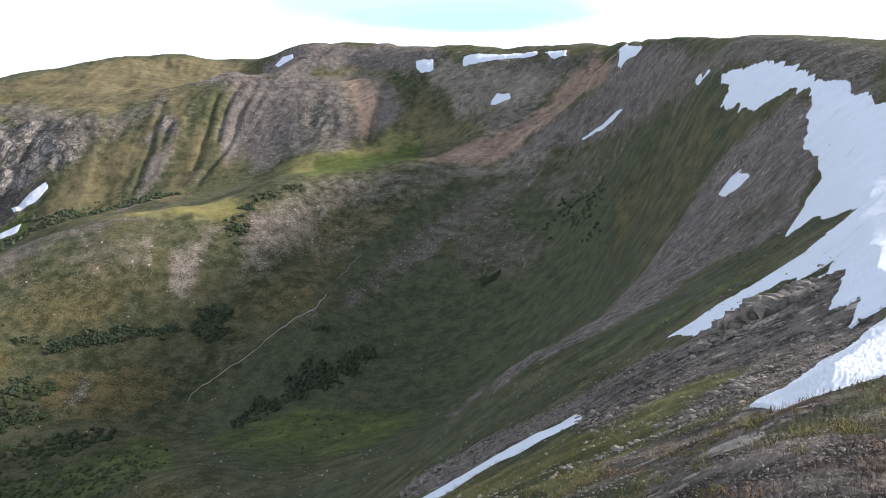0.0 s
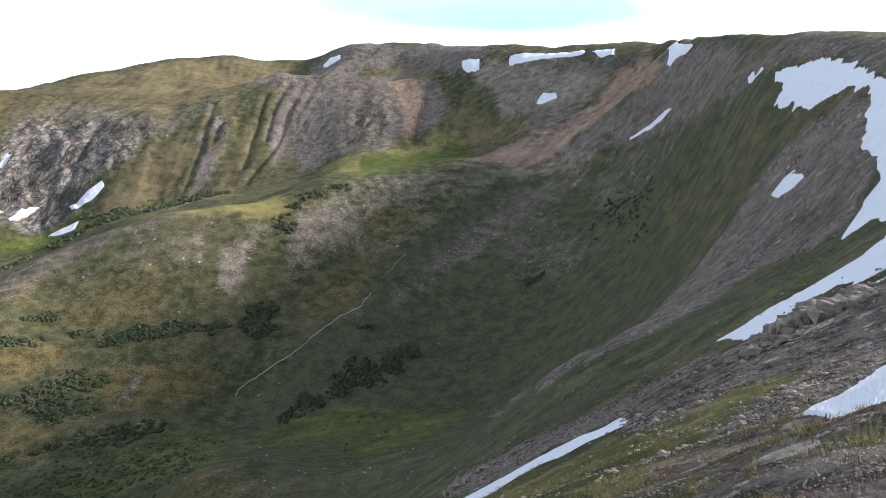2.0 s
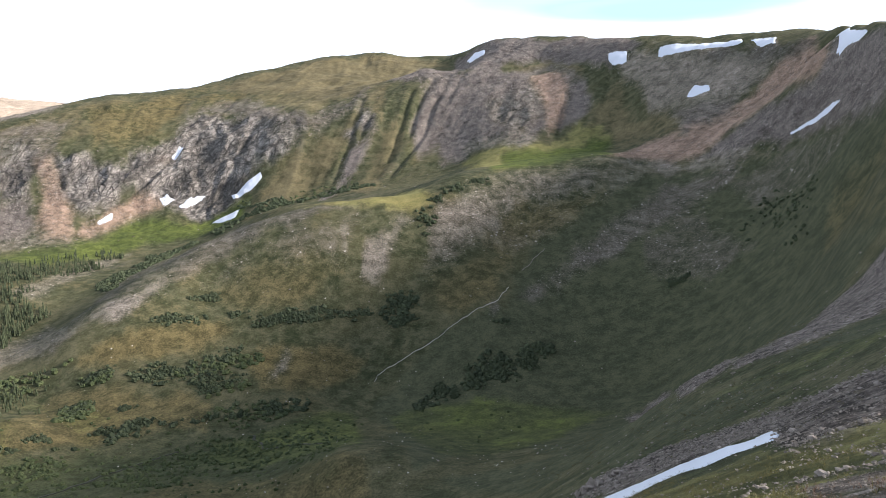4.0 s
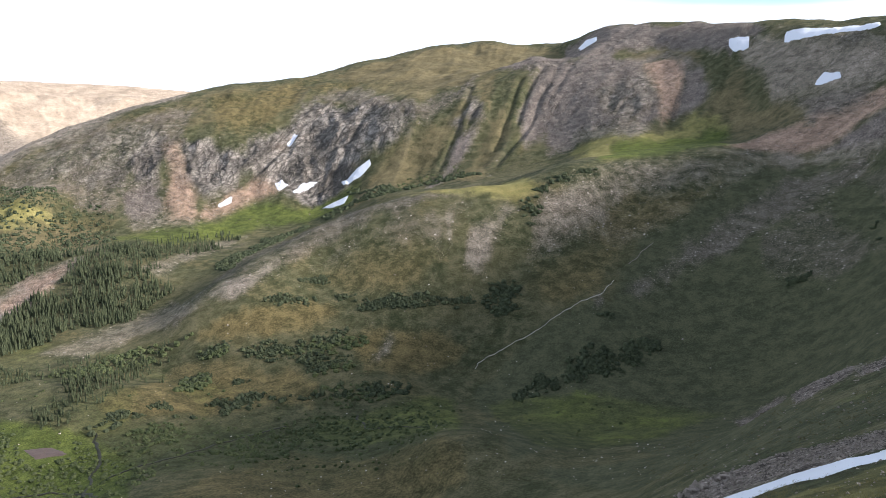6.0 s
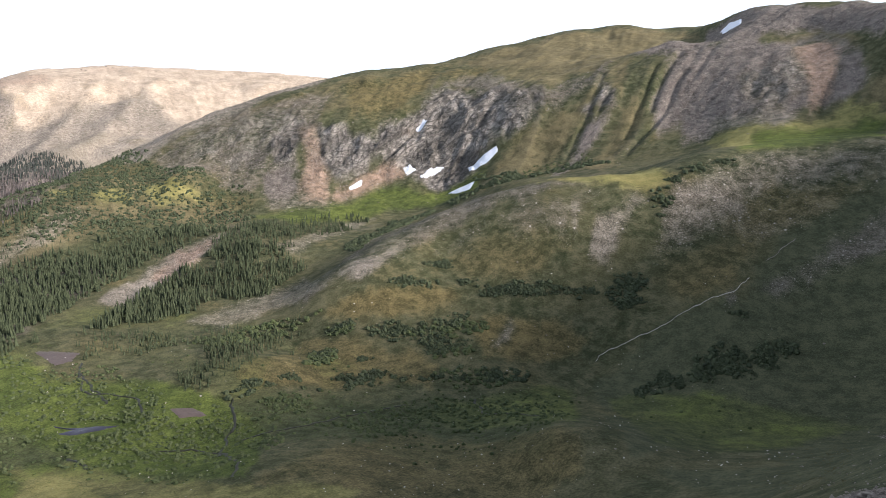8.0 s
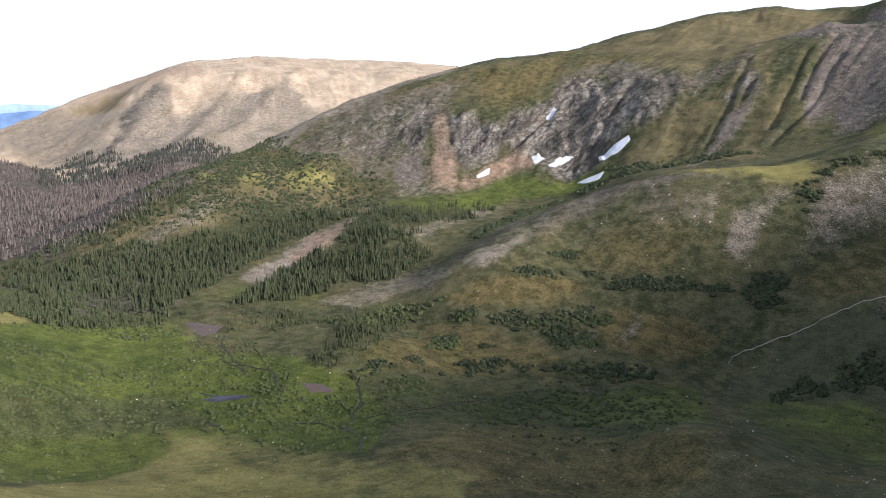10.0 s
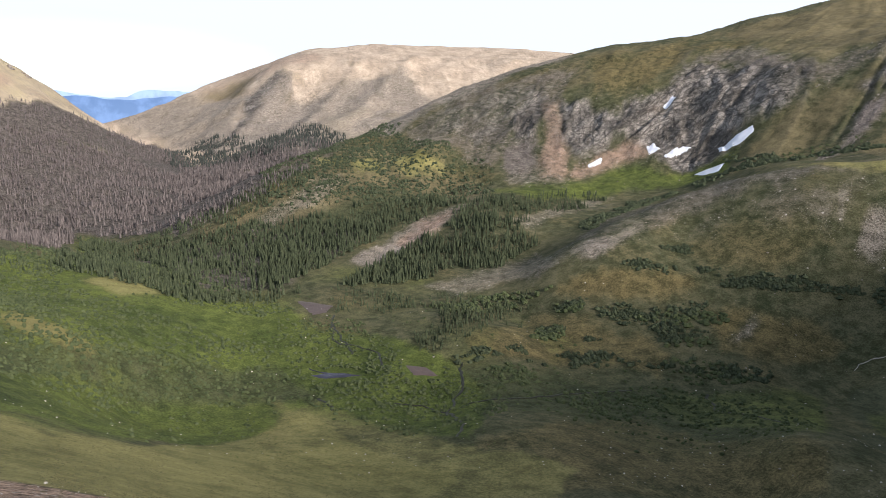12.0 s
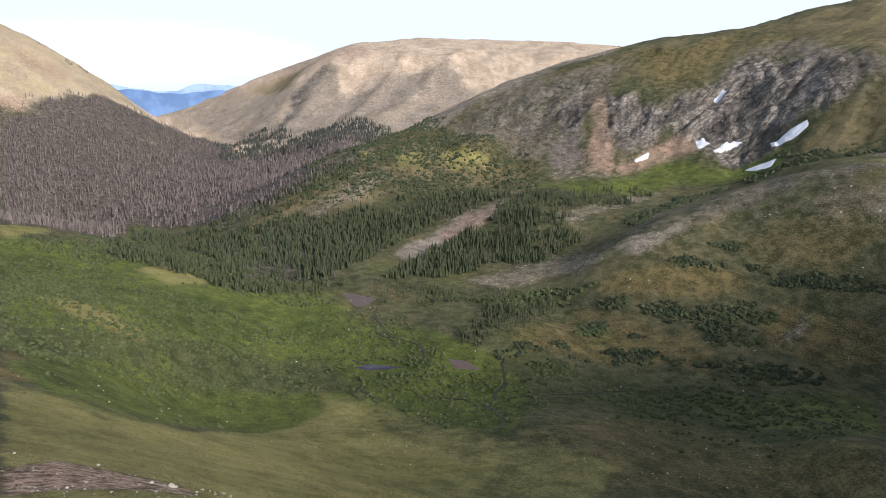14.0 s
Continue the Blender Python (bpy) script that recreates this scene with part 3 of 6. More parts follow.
def from_line(x, y, line):
    """Distance in metres in the plan from a line of (bearing, distance)."""
    px, py = plan(*np.array(line, float).T)
    near = np.full(x.shape, 1e12)
    for k in range(1, len(px)):
        ax, ay, bx, by = px[k - 1], py[k - 1], px[k], py[k]
        t = np.clip(((x - ax) * (bx - ax) + (y - ay) * (by - ay)) / ((bx - ax) ** 2 + (by - ay) ** 2), 0, 1)
        near = np.minimum(near, (x - ax - t * (bx - ax)) ** 2 + (y - ay - t * (by - ay)) ** 2)
    return np.sqrt(near)


def plan(bearing, dist):
    b = np.radians(bearing)
    return -np.sin(b) * dist, np.cos(b) * dist


KINDS = ("hazed_tan", "turf", "heath", "straw", "dry", "lush", "scree", "rust", "rock", "pale", "brush", "gravel", "litter")
COVER = {}


def lay_cover(b, d, x, y):
    u, v = chart(b, d)
    wob = fbm(u / 2.2, v / 2.2, 5, 41, 0.6) * 0.9
    for kind in KINDS:
        COVER[kind] = np.zeros(b.shape, np.float32)
    for kind, strength, outline in OUTLINES:
        pu, pv = chart(outline[:, 0], outline[:, 1])
        sel = (u > pu.min() - 2.2) & (u < pu.max() + 2.2) & (v > pv.min() - 2.2) & (v < pv.max() + 2.2)
        if sel.any():
            w = strength * smooth(-0.8, 0.6, depth_inside(u[sel], v[sel], outline) + wob[sel])
            for other in KINDS:
                if other != kind:
                    COVER[other][sel] *= 1 - 0.85 * w
            COVER[kind][sel] = np.maximum(COVER[kind][sel], w)


def runnels(b, d, x, y, z):
    """Noise drawn out down the fall line: ribs (above 0) and runnels (below 0), as water and frost leave them."""
    cols = len(B_FINE)
    b, d, z = b[:, :cols], d[:, :cols], z[:, :cols]
    down_d, down_b = np.gradient(z, axis=0) / np.gradient(np.log(d), axis=0), np.gradient(z, axis=1) / np.gradient(np.radians(b), axis=1)
    steep = np.hypot(down_d, down_b) + 1e-6
    down_d, down_b = down_d / steep, down_b / steep
    lo, span = np.log(D_ALL), np.arange(len(D_ALL))
    total, weight = 0.0, 0.0
    d = np.maximum(d, 1.0)
    size = np.where(d > 250, 9.0, np.where(d > 60, 2.6, 0.7))
    for sign in (-1, 1):
        bb, ll = b.copy(), np.log(d)
        for k in range(9):
            i = np.clip(np.interp(ll, lo, span).astype(int), 0, len(D_ALL) - 1)
            j = np.clip(((bb + 36) / B_STEP).astype(int), 0, cols - 1)
            dist = np.exp(ll)
            if k or sign > 0:
                px, py = plan(bb, dist)
                w = 1 - k / 10
                total = total + w * (value_noise(px / size, py / size, 501) + 0.6 * value_noise(px / size * 2.3, py / size * 2.3, 502) + 0.9 * value_noise(px / size / 2.6, py / size / 2.6, 503) - 1.25)
                weight += w
            ll = ll + sign * size * 0.9 * down_d[i, j] / dist
            bb = bb + np.degrees(sign * size * 0.9 * down_b[i, j] / dist)
            ll, bb = np.clip(ll, -1, 8.5), np.clip(bb, -40, 95)
    out = np.zeros((len(D_ALL), len(B_ALL)))
    out[:, :cols] = total / weight
    return np.clip(out / 0.30, -1.5, 1.5), np.pad(np.hypot(down_d, down_b) * 0 + steep / d, ((0, 0), (0, len(B_ALL) - cols)))


def relief(b, d, x, y, z):
    """Adds the small relief: hummocks, gullies, crags, brush."""
    lay_cover(b, d, x, y)
    rib, steep = runnels(b, d, x, y, z)
    rib = rib * np.where(b > 8, 0.04 + 0.8 * smooth(540, 700, d), 0.10 * smooth(12, 60, d) + 0.32 * smooth(240, 420, d) + 0.4 * smooth(650, 800, d))
    COVER["rib"] = rib
    arc = np.radians(b) * 1000
    far, wide = smooth(60, 400, d), smooth(700, 1200, d)
    hump = fbm(x / 55, y / 55, 4, 3)
    # wet, green hollows in the flat valley floor; dry and stony crowns
    wet = smooth(0.30, 0.12, steep) * smooth(-125, -152, z) * smooth(220, 300, d) * (1 - smooth(620, 700, d))
    stony = 0.8 * smooth(-4, -14, b) * (1 - smooth(9, 16, d)) * smooth(0.35, -0.15, fbm(x / 1.5, y / 1.5, 2, 87))
    COVER["gravel"] = np.maximum(COVER["gravel"], stony).astype(np.float32)
    COVER["lush"] = np.maximum(COVER["lush"], 0.5 * wet * (0.5 - 0.5 * hump) * smooth(22, 40, b)).astype(np.float32)
    COVER["dry"] = np.maximum(COVER["dry"], 0.35 * smooth(0.1, 0.5, hump) * far * smooth(4, 16, b)).astype(np.float32)
    # far ground turns pale: distance haze is put into its colour
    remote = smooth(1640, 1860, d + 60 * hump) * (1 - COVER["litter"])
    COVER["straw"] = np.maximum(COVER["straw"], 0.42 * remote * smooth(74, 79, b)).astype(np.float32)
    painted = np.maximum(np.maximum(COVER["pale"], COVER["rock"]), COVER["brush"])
    for kind, w in (("hazed_tan", 0.95), ("rust", 0.16)):
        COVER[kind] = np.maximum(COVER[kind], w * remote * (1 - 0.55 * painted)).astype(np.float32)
    # a level stand at the viewer's feet, and an even plateau behind
    stand = 1 - smooth(1.3, 3.0, d)
    behind = smooth(93, 112, b) * smooth(322, 300, b)
    z = z + behind * (np.clip(z, -0.12 * d, 0.2 + 0.02 * d) - z)
    z = z * (1 - stand)
    z = z + hump * 1.8 * far * (1 + wide * 2)
    z = z + fbm(x / 9, y / 9, 3, 5) * 0.35 * smooth(40, 150, d) * (1 - 0.65 * smooth(40, 60, b) * (1 - smooth(220, 330, d)))
    z = z + rib * (0.10 + 0.9 * smooth(100, 400, d) + 1.2 * wide) * smooth(0.12, 0.35, steep)
    # ribs down the big faces
    face = smooth(820, 950, d) * (1 - smooth(1250, 1500, d))
    z = z + (ridged(arc / 80, d / 300, 3, 11) - 0.6) * 6 * face
    z = z + (ridged(arc / 900 + 7, d / 300, 4, 15) - 0.6) * 60 * smooth(2100, 2500, d) * (1 - smooth(3000, 3300, d))
    z = z + (ridged((np.radians(b) * 2600 + 0.35 * d) / 170, d / 900, 3, 17) - 0.5) * 34 * smooth(1900, 2200, d) * (1 - smooth(2950, 3250, d)) * smooth(79, 74, b)
    # crags: slabs and ribs that dip across the face, broken by cross joints
    c = COVER["rock"] * smooth(500, 700, d) * (1 - 0.5 * smooth(1500, 2000, d))
    dip, across = arc + 0.9 * z + 30 * hump, z - arc + 30 * hump
    z = z + c * ((ridged(dip / 55, across / 130, 3, 21) ** 1.6 - 0.45) * 17 + (ridged(dip / 19, across / 52, 3, 27) ** 1.5 - 0.4) * 8
                 + (ridged(dip / 7, across / 13, 2, 29) - 0.5) * 3.0)
    loose = np.maximum(COVER["rust"], np.maximum(COVER["scree"], COVER["pale"])) * smooth(500, 700, d) * (1 - smooth(1300, 1600, d))
    z = z + loose * (ridged(arc / 26 + 1.5 * hump, z / 60, 3, 37) - 0.5) * 1.7
    for line in GULLIES:
        sel = (np.abs(b - line[0][0]) < 14) & (d > 600) & (d < 1700)
        near = from_line(x[sel], y[sel], line)
        z[sel] -= 3.0 * np.exp(-(near / 3.5) ** 2) - 1.0 * np.exp(-((near - 10) / 6) ** 2)
    z = z + COVER["brush"] * (ridged(x / 6, y / 6, 3, 31) - 0.5) * 1.6 * far
    z = z + COVER["lush"] * fbm(x / 12, y / 12, 4, 33, 0.6) * 0.7 * far
    z = z + COVER["scree"] * fbm(x / 4, y / 4, 2, 35) * 0.5 * far
    near = 1 - smooth(150, 300, d)
    z = z + (ridged(x / 14, y / 14, 4, 51) - 0.5) * 1.5 * near * smooth(15, 60, d) * (0.4 - 0.32 * smooth(5, 15, b) + COVER["gravel"] + COVER["scree"])
    return z + fbm(x / 1.6, y / 1.6, 2, 8) * 0.11 * (1 - smooth(20, 80, d)) * smooth(0.5, 3, d)


# ---- the ground's grid: fine where the view goes, coarse behind ----
B_STEP = 0.13
B_FINE = np.arange(-36.0, 92.0, B_STEP)
B_ALL = np.concatenate([B_FINE, np.arange(92.0, 324.0, 4.0)])
D_ALL = np.concatenate([[0.02, 0.2, 0.5, 0.9], *(np.geomspace(a, b, n, endpoint=False) for a, b, n in (
    (1.2, 2.6, 12), (2.6, 14, 92), (14, 50, 42), (50, 230, 110), (230, 600, 155), (600, 860, 85), (860, 1500, 185), (1500, 4650, 85))), [4650]])
BB, DD = np.meshgrid(B_ALL, D_ALL)                     # rows: distance, columns: bearing
XX, YY = -np.sin(np.radians(BB)) * DD, np.cos(np.radians(BB)) * DD
GROUND = relief(BB, DD, XX, YY, plain_height(BB, DD))


def height(bearing, dist):
    """The finished ground's height at any place."""
    bearing = np.asarray(bearing, float)
    j = np.interp(bearing, B_ALL, np.arange(len(B_ALL)))
    i = np.interp(np.log(dist), np.log(D_ALL), np.arange(len(D_ALL)))
    i0, j0 = np.minimum(i.astype(int), len(D_ALL) - 2), np.minimum(j.astype(int), len(B_ALL) - 2)
    u, v = i - i0, j - j0
    return (GROUND[i0, j0] * (1 - u) * (1 - v) + GROUND[i0 + 1, j0] * u * (1 - v) + GROUND[i0, j0 + 1] * (1 - u) * v + GROUND[i0 + 1, j0 + 1] * u * v)


# ---- materials ----
class Nodes:
    """Short ways to lay out a material's nodes."""

    def __init__(self, name, rough=0.9, spec=0.2):
        self.mat = bpy.data.materials.new(name)
        self.mat.use_nodes = True
        self.tree = self.mat.node_tree
        self.bsdf = self.tree.nodes["Principled BSDF"]
        self.bsdf.inputs["Roughness"].default_value = rough
        self.bsdf.inputs["Specular IOR Level"].default_value = spec
        self.place = self.add("ShaderNodeNewGeometry").outputs["Position"]

    def add(self, kind):
        return self.tree.nodes.new(kind)

    def put(self, socket, value):
        if hasattr(value, "is_linked"):
            self.tree.links.new(value, socket)
        elif isinstance(value, tuple) and len(value) == 3 and socket.type == "RGBA":
            socket.default_value = (*value, 1)
        else:
            socket.default_value = value

    def noise(self, size, detail=3, where=None, rough=0.55):
        n = self.add("ShaderNodeTexNoise")
        n.inputs["Scale"].default_value, n.inputs["Detail"].default_value, n.inputs["Roughness"].default_value = 1 / size, detail, rough
        self.put(n.inputs["Vector"], where or self.place)
        return n.outputs[0]

    def cells(self, size, out="Color", where=None, feature="F1"):
        n = self.add("ShaderNodeTexVoronoi")
        n.feature = feature
        n.inputs["Scale"].default_value = 1 / size
        self.put(n.inputs["Vector"], where or self.place)
        return n.outputs[out]

    def math(self, op, a, b=0.0, c=0.0):
        n = self.add("ShaderNodeMath")
        n.operation = op
        self.put(n.inputs[0], a), self.put(n.inputs[1], b), self.put(n.inputs[2], c)
        return n.outputs[0]

    def span(self, x, lo, hi, a=0.0, b=1.0):
        n = self.add("ShaderNodeMapRange")
        n.interpolation_type = "SMOOTHSTEP"
        for k, v in zip(range(5), (x, lo, hi, a, b)):
            self.put(n.inputs[k], v)
        return n.outputs[0]

    def mix(self, f, a, b, how="MIX"):
        n = self.add("ShaderNodeMix")
        n.data_type, n.blend_type = "RGBA", how
        self.put(n.inputs[0], f), self.put(n.inputs[6], a), self.put(n.inputs[7], b)
        return n.outputs[2]

    def attr(self, name, out="Fac"):
        n = self.add("ShaderNodeAttribute")
        n.attribute_name = name
        return n.outputs[out]

    def stretch(self, where, scale):
        n = self.add("ShaderNodeMapping")
        n.inputs["Scale"].default_value = scale
        self.put(n.inputs[0], where)
        return n.outputs[0]

    def turn(self, where, angle):
        n = self.add("ShaderNodeMapping")
        n.inputs["Rotation"].default_value = (0, angle, 0)
        self.put(n.inputs[0], where)
        return n.outputs[0]

    def warp(self, where, size, far):
        """The place shifted by noise, so that patterns lose their straight lines."""
        n, v = self.add("ShaderNodeTexNoise"), self.add("ShaderNodeVectorMath")
        n.inputs["Scale"].default_value, n.inputs["Detail"].default_value = 1 / size, 3
        v.operation = "MULTIPLY_ADD"
        self.put(n.inputs["Vector"], where)
        self.put(v.inputs[0], n.outputs[1])
        v.inputs[1].default_value = (far, far, far)
        self.put(v.inputs[2], where)
        return v.outputs[0]

    def island(self):
        return self.add("ShaderNodeNewGeometry").outputs["Random Per Island"]

    def bump(self, height, depth, strength=1.0):
        n = self.add("ShaderNodeBump")
        self.put(n.inputs["Strength"], strength)
        n.inputs["Distance"].default_value = depth
        self.put(n.inputs["Height"], height)
        self.put(self.bsdf.inputs["Normal"], n.outputs[0])

    def done(self, colour):
        self.put(self.bsdf.inputs["Base Color"], colour)
        return self.mat


def ground_material():
    m = Nodes("alpine_ground", 0.95, 0.1)
    fall = m.attr("fall", "Vector")                     # across the slopes, down the slopes
    rib = m.math("MULTIPLY_ADD", m.attr("rib"), 0.33, 0.5)   # 0 in runnels, 1 on ribs
    field, tuft, grain = m.noise(70, 9, rough=0.62), m.noise(9, 9, rough=0.70), m.noise(1.1, 8, rough=0.80)
    ragged = m.math("ADD", m.math("MULTIPLY", field, 0.45), m.math("ADD", m.math("MULTIPLY", tuft, 0.35), m.math("MULTIPLY", grain, 0.2)))
    speck = m.math("ADD", m.math("MULTIPLY", tuft, 0.25), m.math("MULTIPLY", grain, 0.75))
    tone = m.span(speck, 0.38, 0.62)
    colour = m.mix(m.span(field, 0.43, 0.57), (0.040, 0.048, 0.023), (0.071, 0.071, 0.036))
    colour = m.mix(m.span(tuft, 0.36, 0.68, 0, 0.75), colour, (0.108, 0.100, 0.060))
    colour = m.mix(m.span(rib, 0.15, 0.5, 0.4, 0), colour, (0.038, 0.046, 0.022))
    colour = m.mix(m.span(rib, 0.6, 0.95, 0, 0.42), colour, (0.145, 0.128, 0.106))
    pebbles, cobble, cobble_far = m.cells(0.09), m.cells(1.1), m.cells(1.1, "Distance")
    kinds = (   # name, dark, light, how much at most
        # tan ground, lightened in colour to stand in for air haze
        ("hazed_tan", (0.27, 0.218, 0.170), (0.56, 0.46, 0.365), 0.95),
        ("turf", (0.041, 0.049, 0.029), (0.086, 0.090, 0.052), 0.9),
        ("heath", (0.088, 0.074, 0.042), (0.178, 0.148, 0.082), 0.84),
        # olive-yellow grass, lightened in colour for sunlight missing on the near slope
        ("straw", (0.128, 0.124, 0.046), (0.262, 0.238, 0.092), 0.86),
        ("dry", (0.070, 0.058, 0.026), (0.150, 0.120, 0.054), 0.85),
        ("lush", (0.036, 0.054, 0.015), (0.112, 0.136, 0.032), 0.92),
        ("brush", (0.020, 0.030, 0.013), (0.060, 0.072, 0.034), 0.8),
        ("scree", (0.060, 0.051, 0.047), (0.200, 0.171, 0.158), 0.92),
        ("rust", (0.125, 0.086, 0.066), (0.38, 0.268, 0.205), 0.92),
        ("pale", (0.100, 0.086, 0.074), (0.33, 0.285, 0.245), 0.8),
        ("rock", (0.046, 0.042, 0.040), (0.27, 0.248, 0.230), 0.92),
        ("gravel", (0.040, 0.034, 0.031), (0.175, 0.150, 0.136), 0.95),
        ("litter", (0.040, 0.034, 0.031), (0.120, 0.105, 0.096), 0.97),
    )
    bumps = m.math("ADD", m.math("MULTIPLY", tuft, 1.1), m.math("MULTIPLY", grain, 0.45))
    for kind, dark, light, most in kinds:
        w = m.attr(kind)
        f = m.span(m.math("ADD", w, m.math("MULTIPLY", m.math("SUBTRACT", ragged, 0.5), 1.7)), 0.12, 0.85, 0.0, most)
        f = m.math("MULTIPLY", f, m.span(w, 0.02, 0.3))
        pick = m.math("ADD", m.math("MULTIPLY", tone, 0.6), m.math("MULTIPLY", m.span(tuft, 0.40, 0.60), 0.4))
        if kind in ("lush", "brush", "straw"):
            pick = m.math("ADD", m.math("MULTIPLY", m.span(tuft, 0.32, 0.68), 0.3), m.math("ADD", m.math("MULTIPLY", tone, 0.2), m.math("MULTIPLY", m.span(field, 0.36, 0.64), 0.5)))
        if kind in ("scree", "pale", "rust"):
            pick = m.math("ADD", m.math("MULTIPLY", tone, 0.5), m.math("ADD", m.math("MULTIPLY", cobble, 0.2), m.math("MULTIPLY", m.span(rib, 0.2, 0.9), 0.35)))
        if kind in ("hazed_tan", "heath"):
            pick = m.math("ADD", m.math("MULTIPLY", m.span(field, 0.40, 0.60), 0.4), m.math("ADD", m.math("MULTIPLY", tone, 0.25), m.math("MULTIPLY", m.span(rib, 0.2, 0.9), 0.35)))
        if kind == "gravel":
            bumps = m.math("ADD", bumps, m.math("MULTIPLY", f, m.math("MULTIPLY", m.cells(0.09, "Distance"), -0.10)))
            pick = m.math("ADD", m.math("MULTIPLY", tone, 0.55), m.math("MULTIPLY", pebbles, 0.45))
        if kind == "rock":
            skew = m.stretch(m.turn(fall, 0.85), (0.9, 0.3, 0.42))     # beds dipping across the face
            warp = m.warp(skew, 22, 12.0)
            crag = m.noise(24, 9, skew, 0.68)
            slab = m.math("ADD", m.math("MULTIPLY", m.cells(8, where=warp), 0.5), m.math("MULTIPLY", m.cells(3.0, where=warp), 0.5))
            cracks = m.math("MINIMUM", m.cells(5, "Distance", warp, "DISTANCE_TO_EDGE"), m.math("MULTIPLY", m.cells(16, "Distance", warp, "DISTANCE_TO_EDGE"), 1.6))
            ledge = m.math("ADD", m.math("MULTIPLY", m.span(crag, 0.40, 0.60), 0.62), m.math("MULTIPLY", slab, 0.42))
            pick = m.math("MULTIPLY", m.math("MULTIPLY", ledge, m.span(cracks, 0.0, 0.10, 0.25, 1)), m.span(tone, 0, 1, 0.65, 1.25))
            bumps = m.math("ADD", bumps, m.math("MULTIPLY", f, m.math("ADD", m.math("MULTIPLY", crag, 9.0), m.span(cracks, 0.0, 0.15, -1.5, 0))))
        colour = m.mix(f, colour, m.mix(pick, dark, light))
    # loose stones lying about, of three sizes
    bare = m.math("ADD", m.math("ADD", m.attr("scree"), m.attr("gravel")), m.math("ADD", m.attr("rust"), m.math("MULTIPLY_ADD", m.attr("pale"), 0.8, 0.03)))
    for tint, far, spread_by in ((cobble, cobble_far, 0.22), (m.cells(3.1), m.cells(3.1, "Distance"), 0.10), (m.cells(0.3), m.cells(0.3, "Distance"), 0.30)):
        loose = m.math("MULTIPLY", m.math("MULTIPLY", m.span(far, 0.24, 0.34, 1, 0), m.span(bare, 0.06, 0.35)), m.span(m.math("ADD", tint, m.math("MULTIPLY", bare, spread_by)), 0.86, 0.89))
        colour = m.mix(m.math("MULTIPLY", loose, 0.85), colour, (0.33, 0.30, 0.27))
        bumps = m.math("ADD", bumps, m.math("MULTIPLY", loose, 0.5))
    bare = m.math("MINIMUM", m.math("ADD", bare, m.attr("rock")), 1.0)
    colour = m.mix(m.math("MAXIMUM", m.math("SUBTRACT", m.math("MULTIPLY_ADD", bare, 0.40, 0.58), m.math("MULTIPLY", m.math("ADD", m.attr("straw"), m.attr("turf")), 0.36)), 0.12), colour, m.span(speck, 0.41, 0.59, 0.40, 1.66), "MULTIPLY")
    m.bump(bumps, 0.6, m.math("MULTIPLY_ADD", bare, 0.3, 0.6))
    return m.done(colour)


def snow_material():
    m = Nodes("old_snow", 0.6, 0.3)
    pits, dirt, fine = m.noise(1.1, 4), m.noise(3.5, 5), m.noise(0.12, 3)
    colour = m.mix(m.span(dirt, 0.55, 0.8, 0, 0.5), (0.62, 0.66, 0.76), (0.42, 0.40, 0.40))
    colour = m.mix(m.span(fine, 0.66, 0.78, 0, 0.4), colour, (0.40, 0.37, 0.34))
    m.bump(m.math("ADD", m.math("MULTIPLY", pits, 0.6), m.math("MULTIPLY", fine, 0.05)), 0.15, 0.6)
    return m.done(colour)


def leaf_material(name, dark, light, rough=0.8):
    m = Nodes(name, rough, 0.15)
    pick = m.math("ADD", m.math("MULTIPLY", m.island(), 0.6), m.math("MULTIPLY", m.noise(14, 3), 0.6))
    return m.done(m.mix(m.math("SUBTRACT", pick, 0.1), dark, light))


def stone_material(name, dark, light):
    m = Nodes(name, 0.9, 0.15)
    chips, stain, grain = m.noise(0.5, 5), m.noise(2.2, 4), m.noise(0.06, 4)
    pick = m.math("ADD", m.math("MULTIPLY", chips, 0.6), m.math("MULTIPLY", grain, 0.4))
    colour = m.mix(m.span(pick, 0.3, 0.68), dark, light)
    colour = m.mix(m.span(stain, 0.55, 0.68, 0, 0.7), colour, (0.09, 0.085, 0.06))
    colour = m.mix(m.math("MULTIPLY", m.island(), 0.45), colour, dark)
    m.bump(pick, 0.12, 0.8)
    return m.done(colour)


def water_material():
    m = Nodes("dark_water", 0.25, 0.12)
    m.bump(m.noise(0.8, 2), 0.02, 0.4)
    # dark water with the sky's blue reflection put into its base colour
    return m.done(m.mix(m.noise(4, 3), (0.020, 0.021, 0.034), (0.050, 0.048, 0.078)))


def mud_material():
    m = Nodes("wet_mud", 0.6, 0.3)
    m.bump(m.noise(0.8, 4), 0.15)
    return m.done(m.mix(m.noise(3, 4), (0.050, 0.037, 0.036), (0.120, 0.088, 0.080)))


GROUND_MAT, SNOW_MAT = ground_material(), snow_material()
SPRUCE_MAT = leaf_material("spruce_needles", (0.024, 0.034, 0.020), (0.082, 0.098, 0.054))
DEAD_MAT = leaf_material("dead_spruce_bark", (0.060, 0.052, 0.052), (0.190, 0.165, 0.162), 0.95)
# spruce needles for far trees, blue-grey of distance haze put into the colour
HAZED_SPRUCE_MAT = leaf_material("hazed_spruce_needles", (0.026, 0.032, 0.030), (0.066, 0.074, 0.066))
WILLOW_MAT = leaf_material("willow_leaves", (0.034, 0.048, 0.022), (0.090, 0.108, 0.048))
GRASS_MAT = leaf_material("alpine_grass", (0.060, 0.066, 0.022), (0.175, 0.150, 0.062))
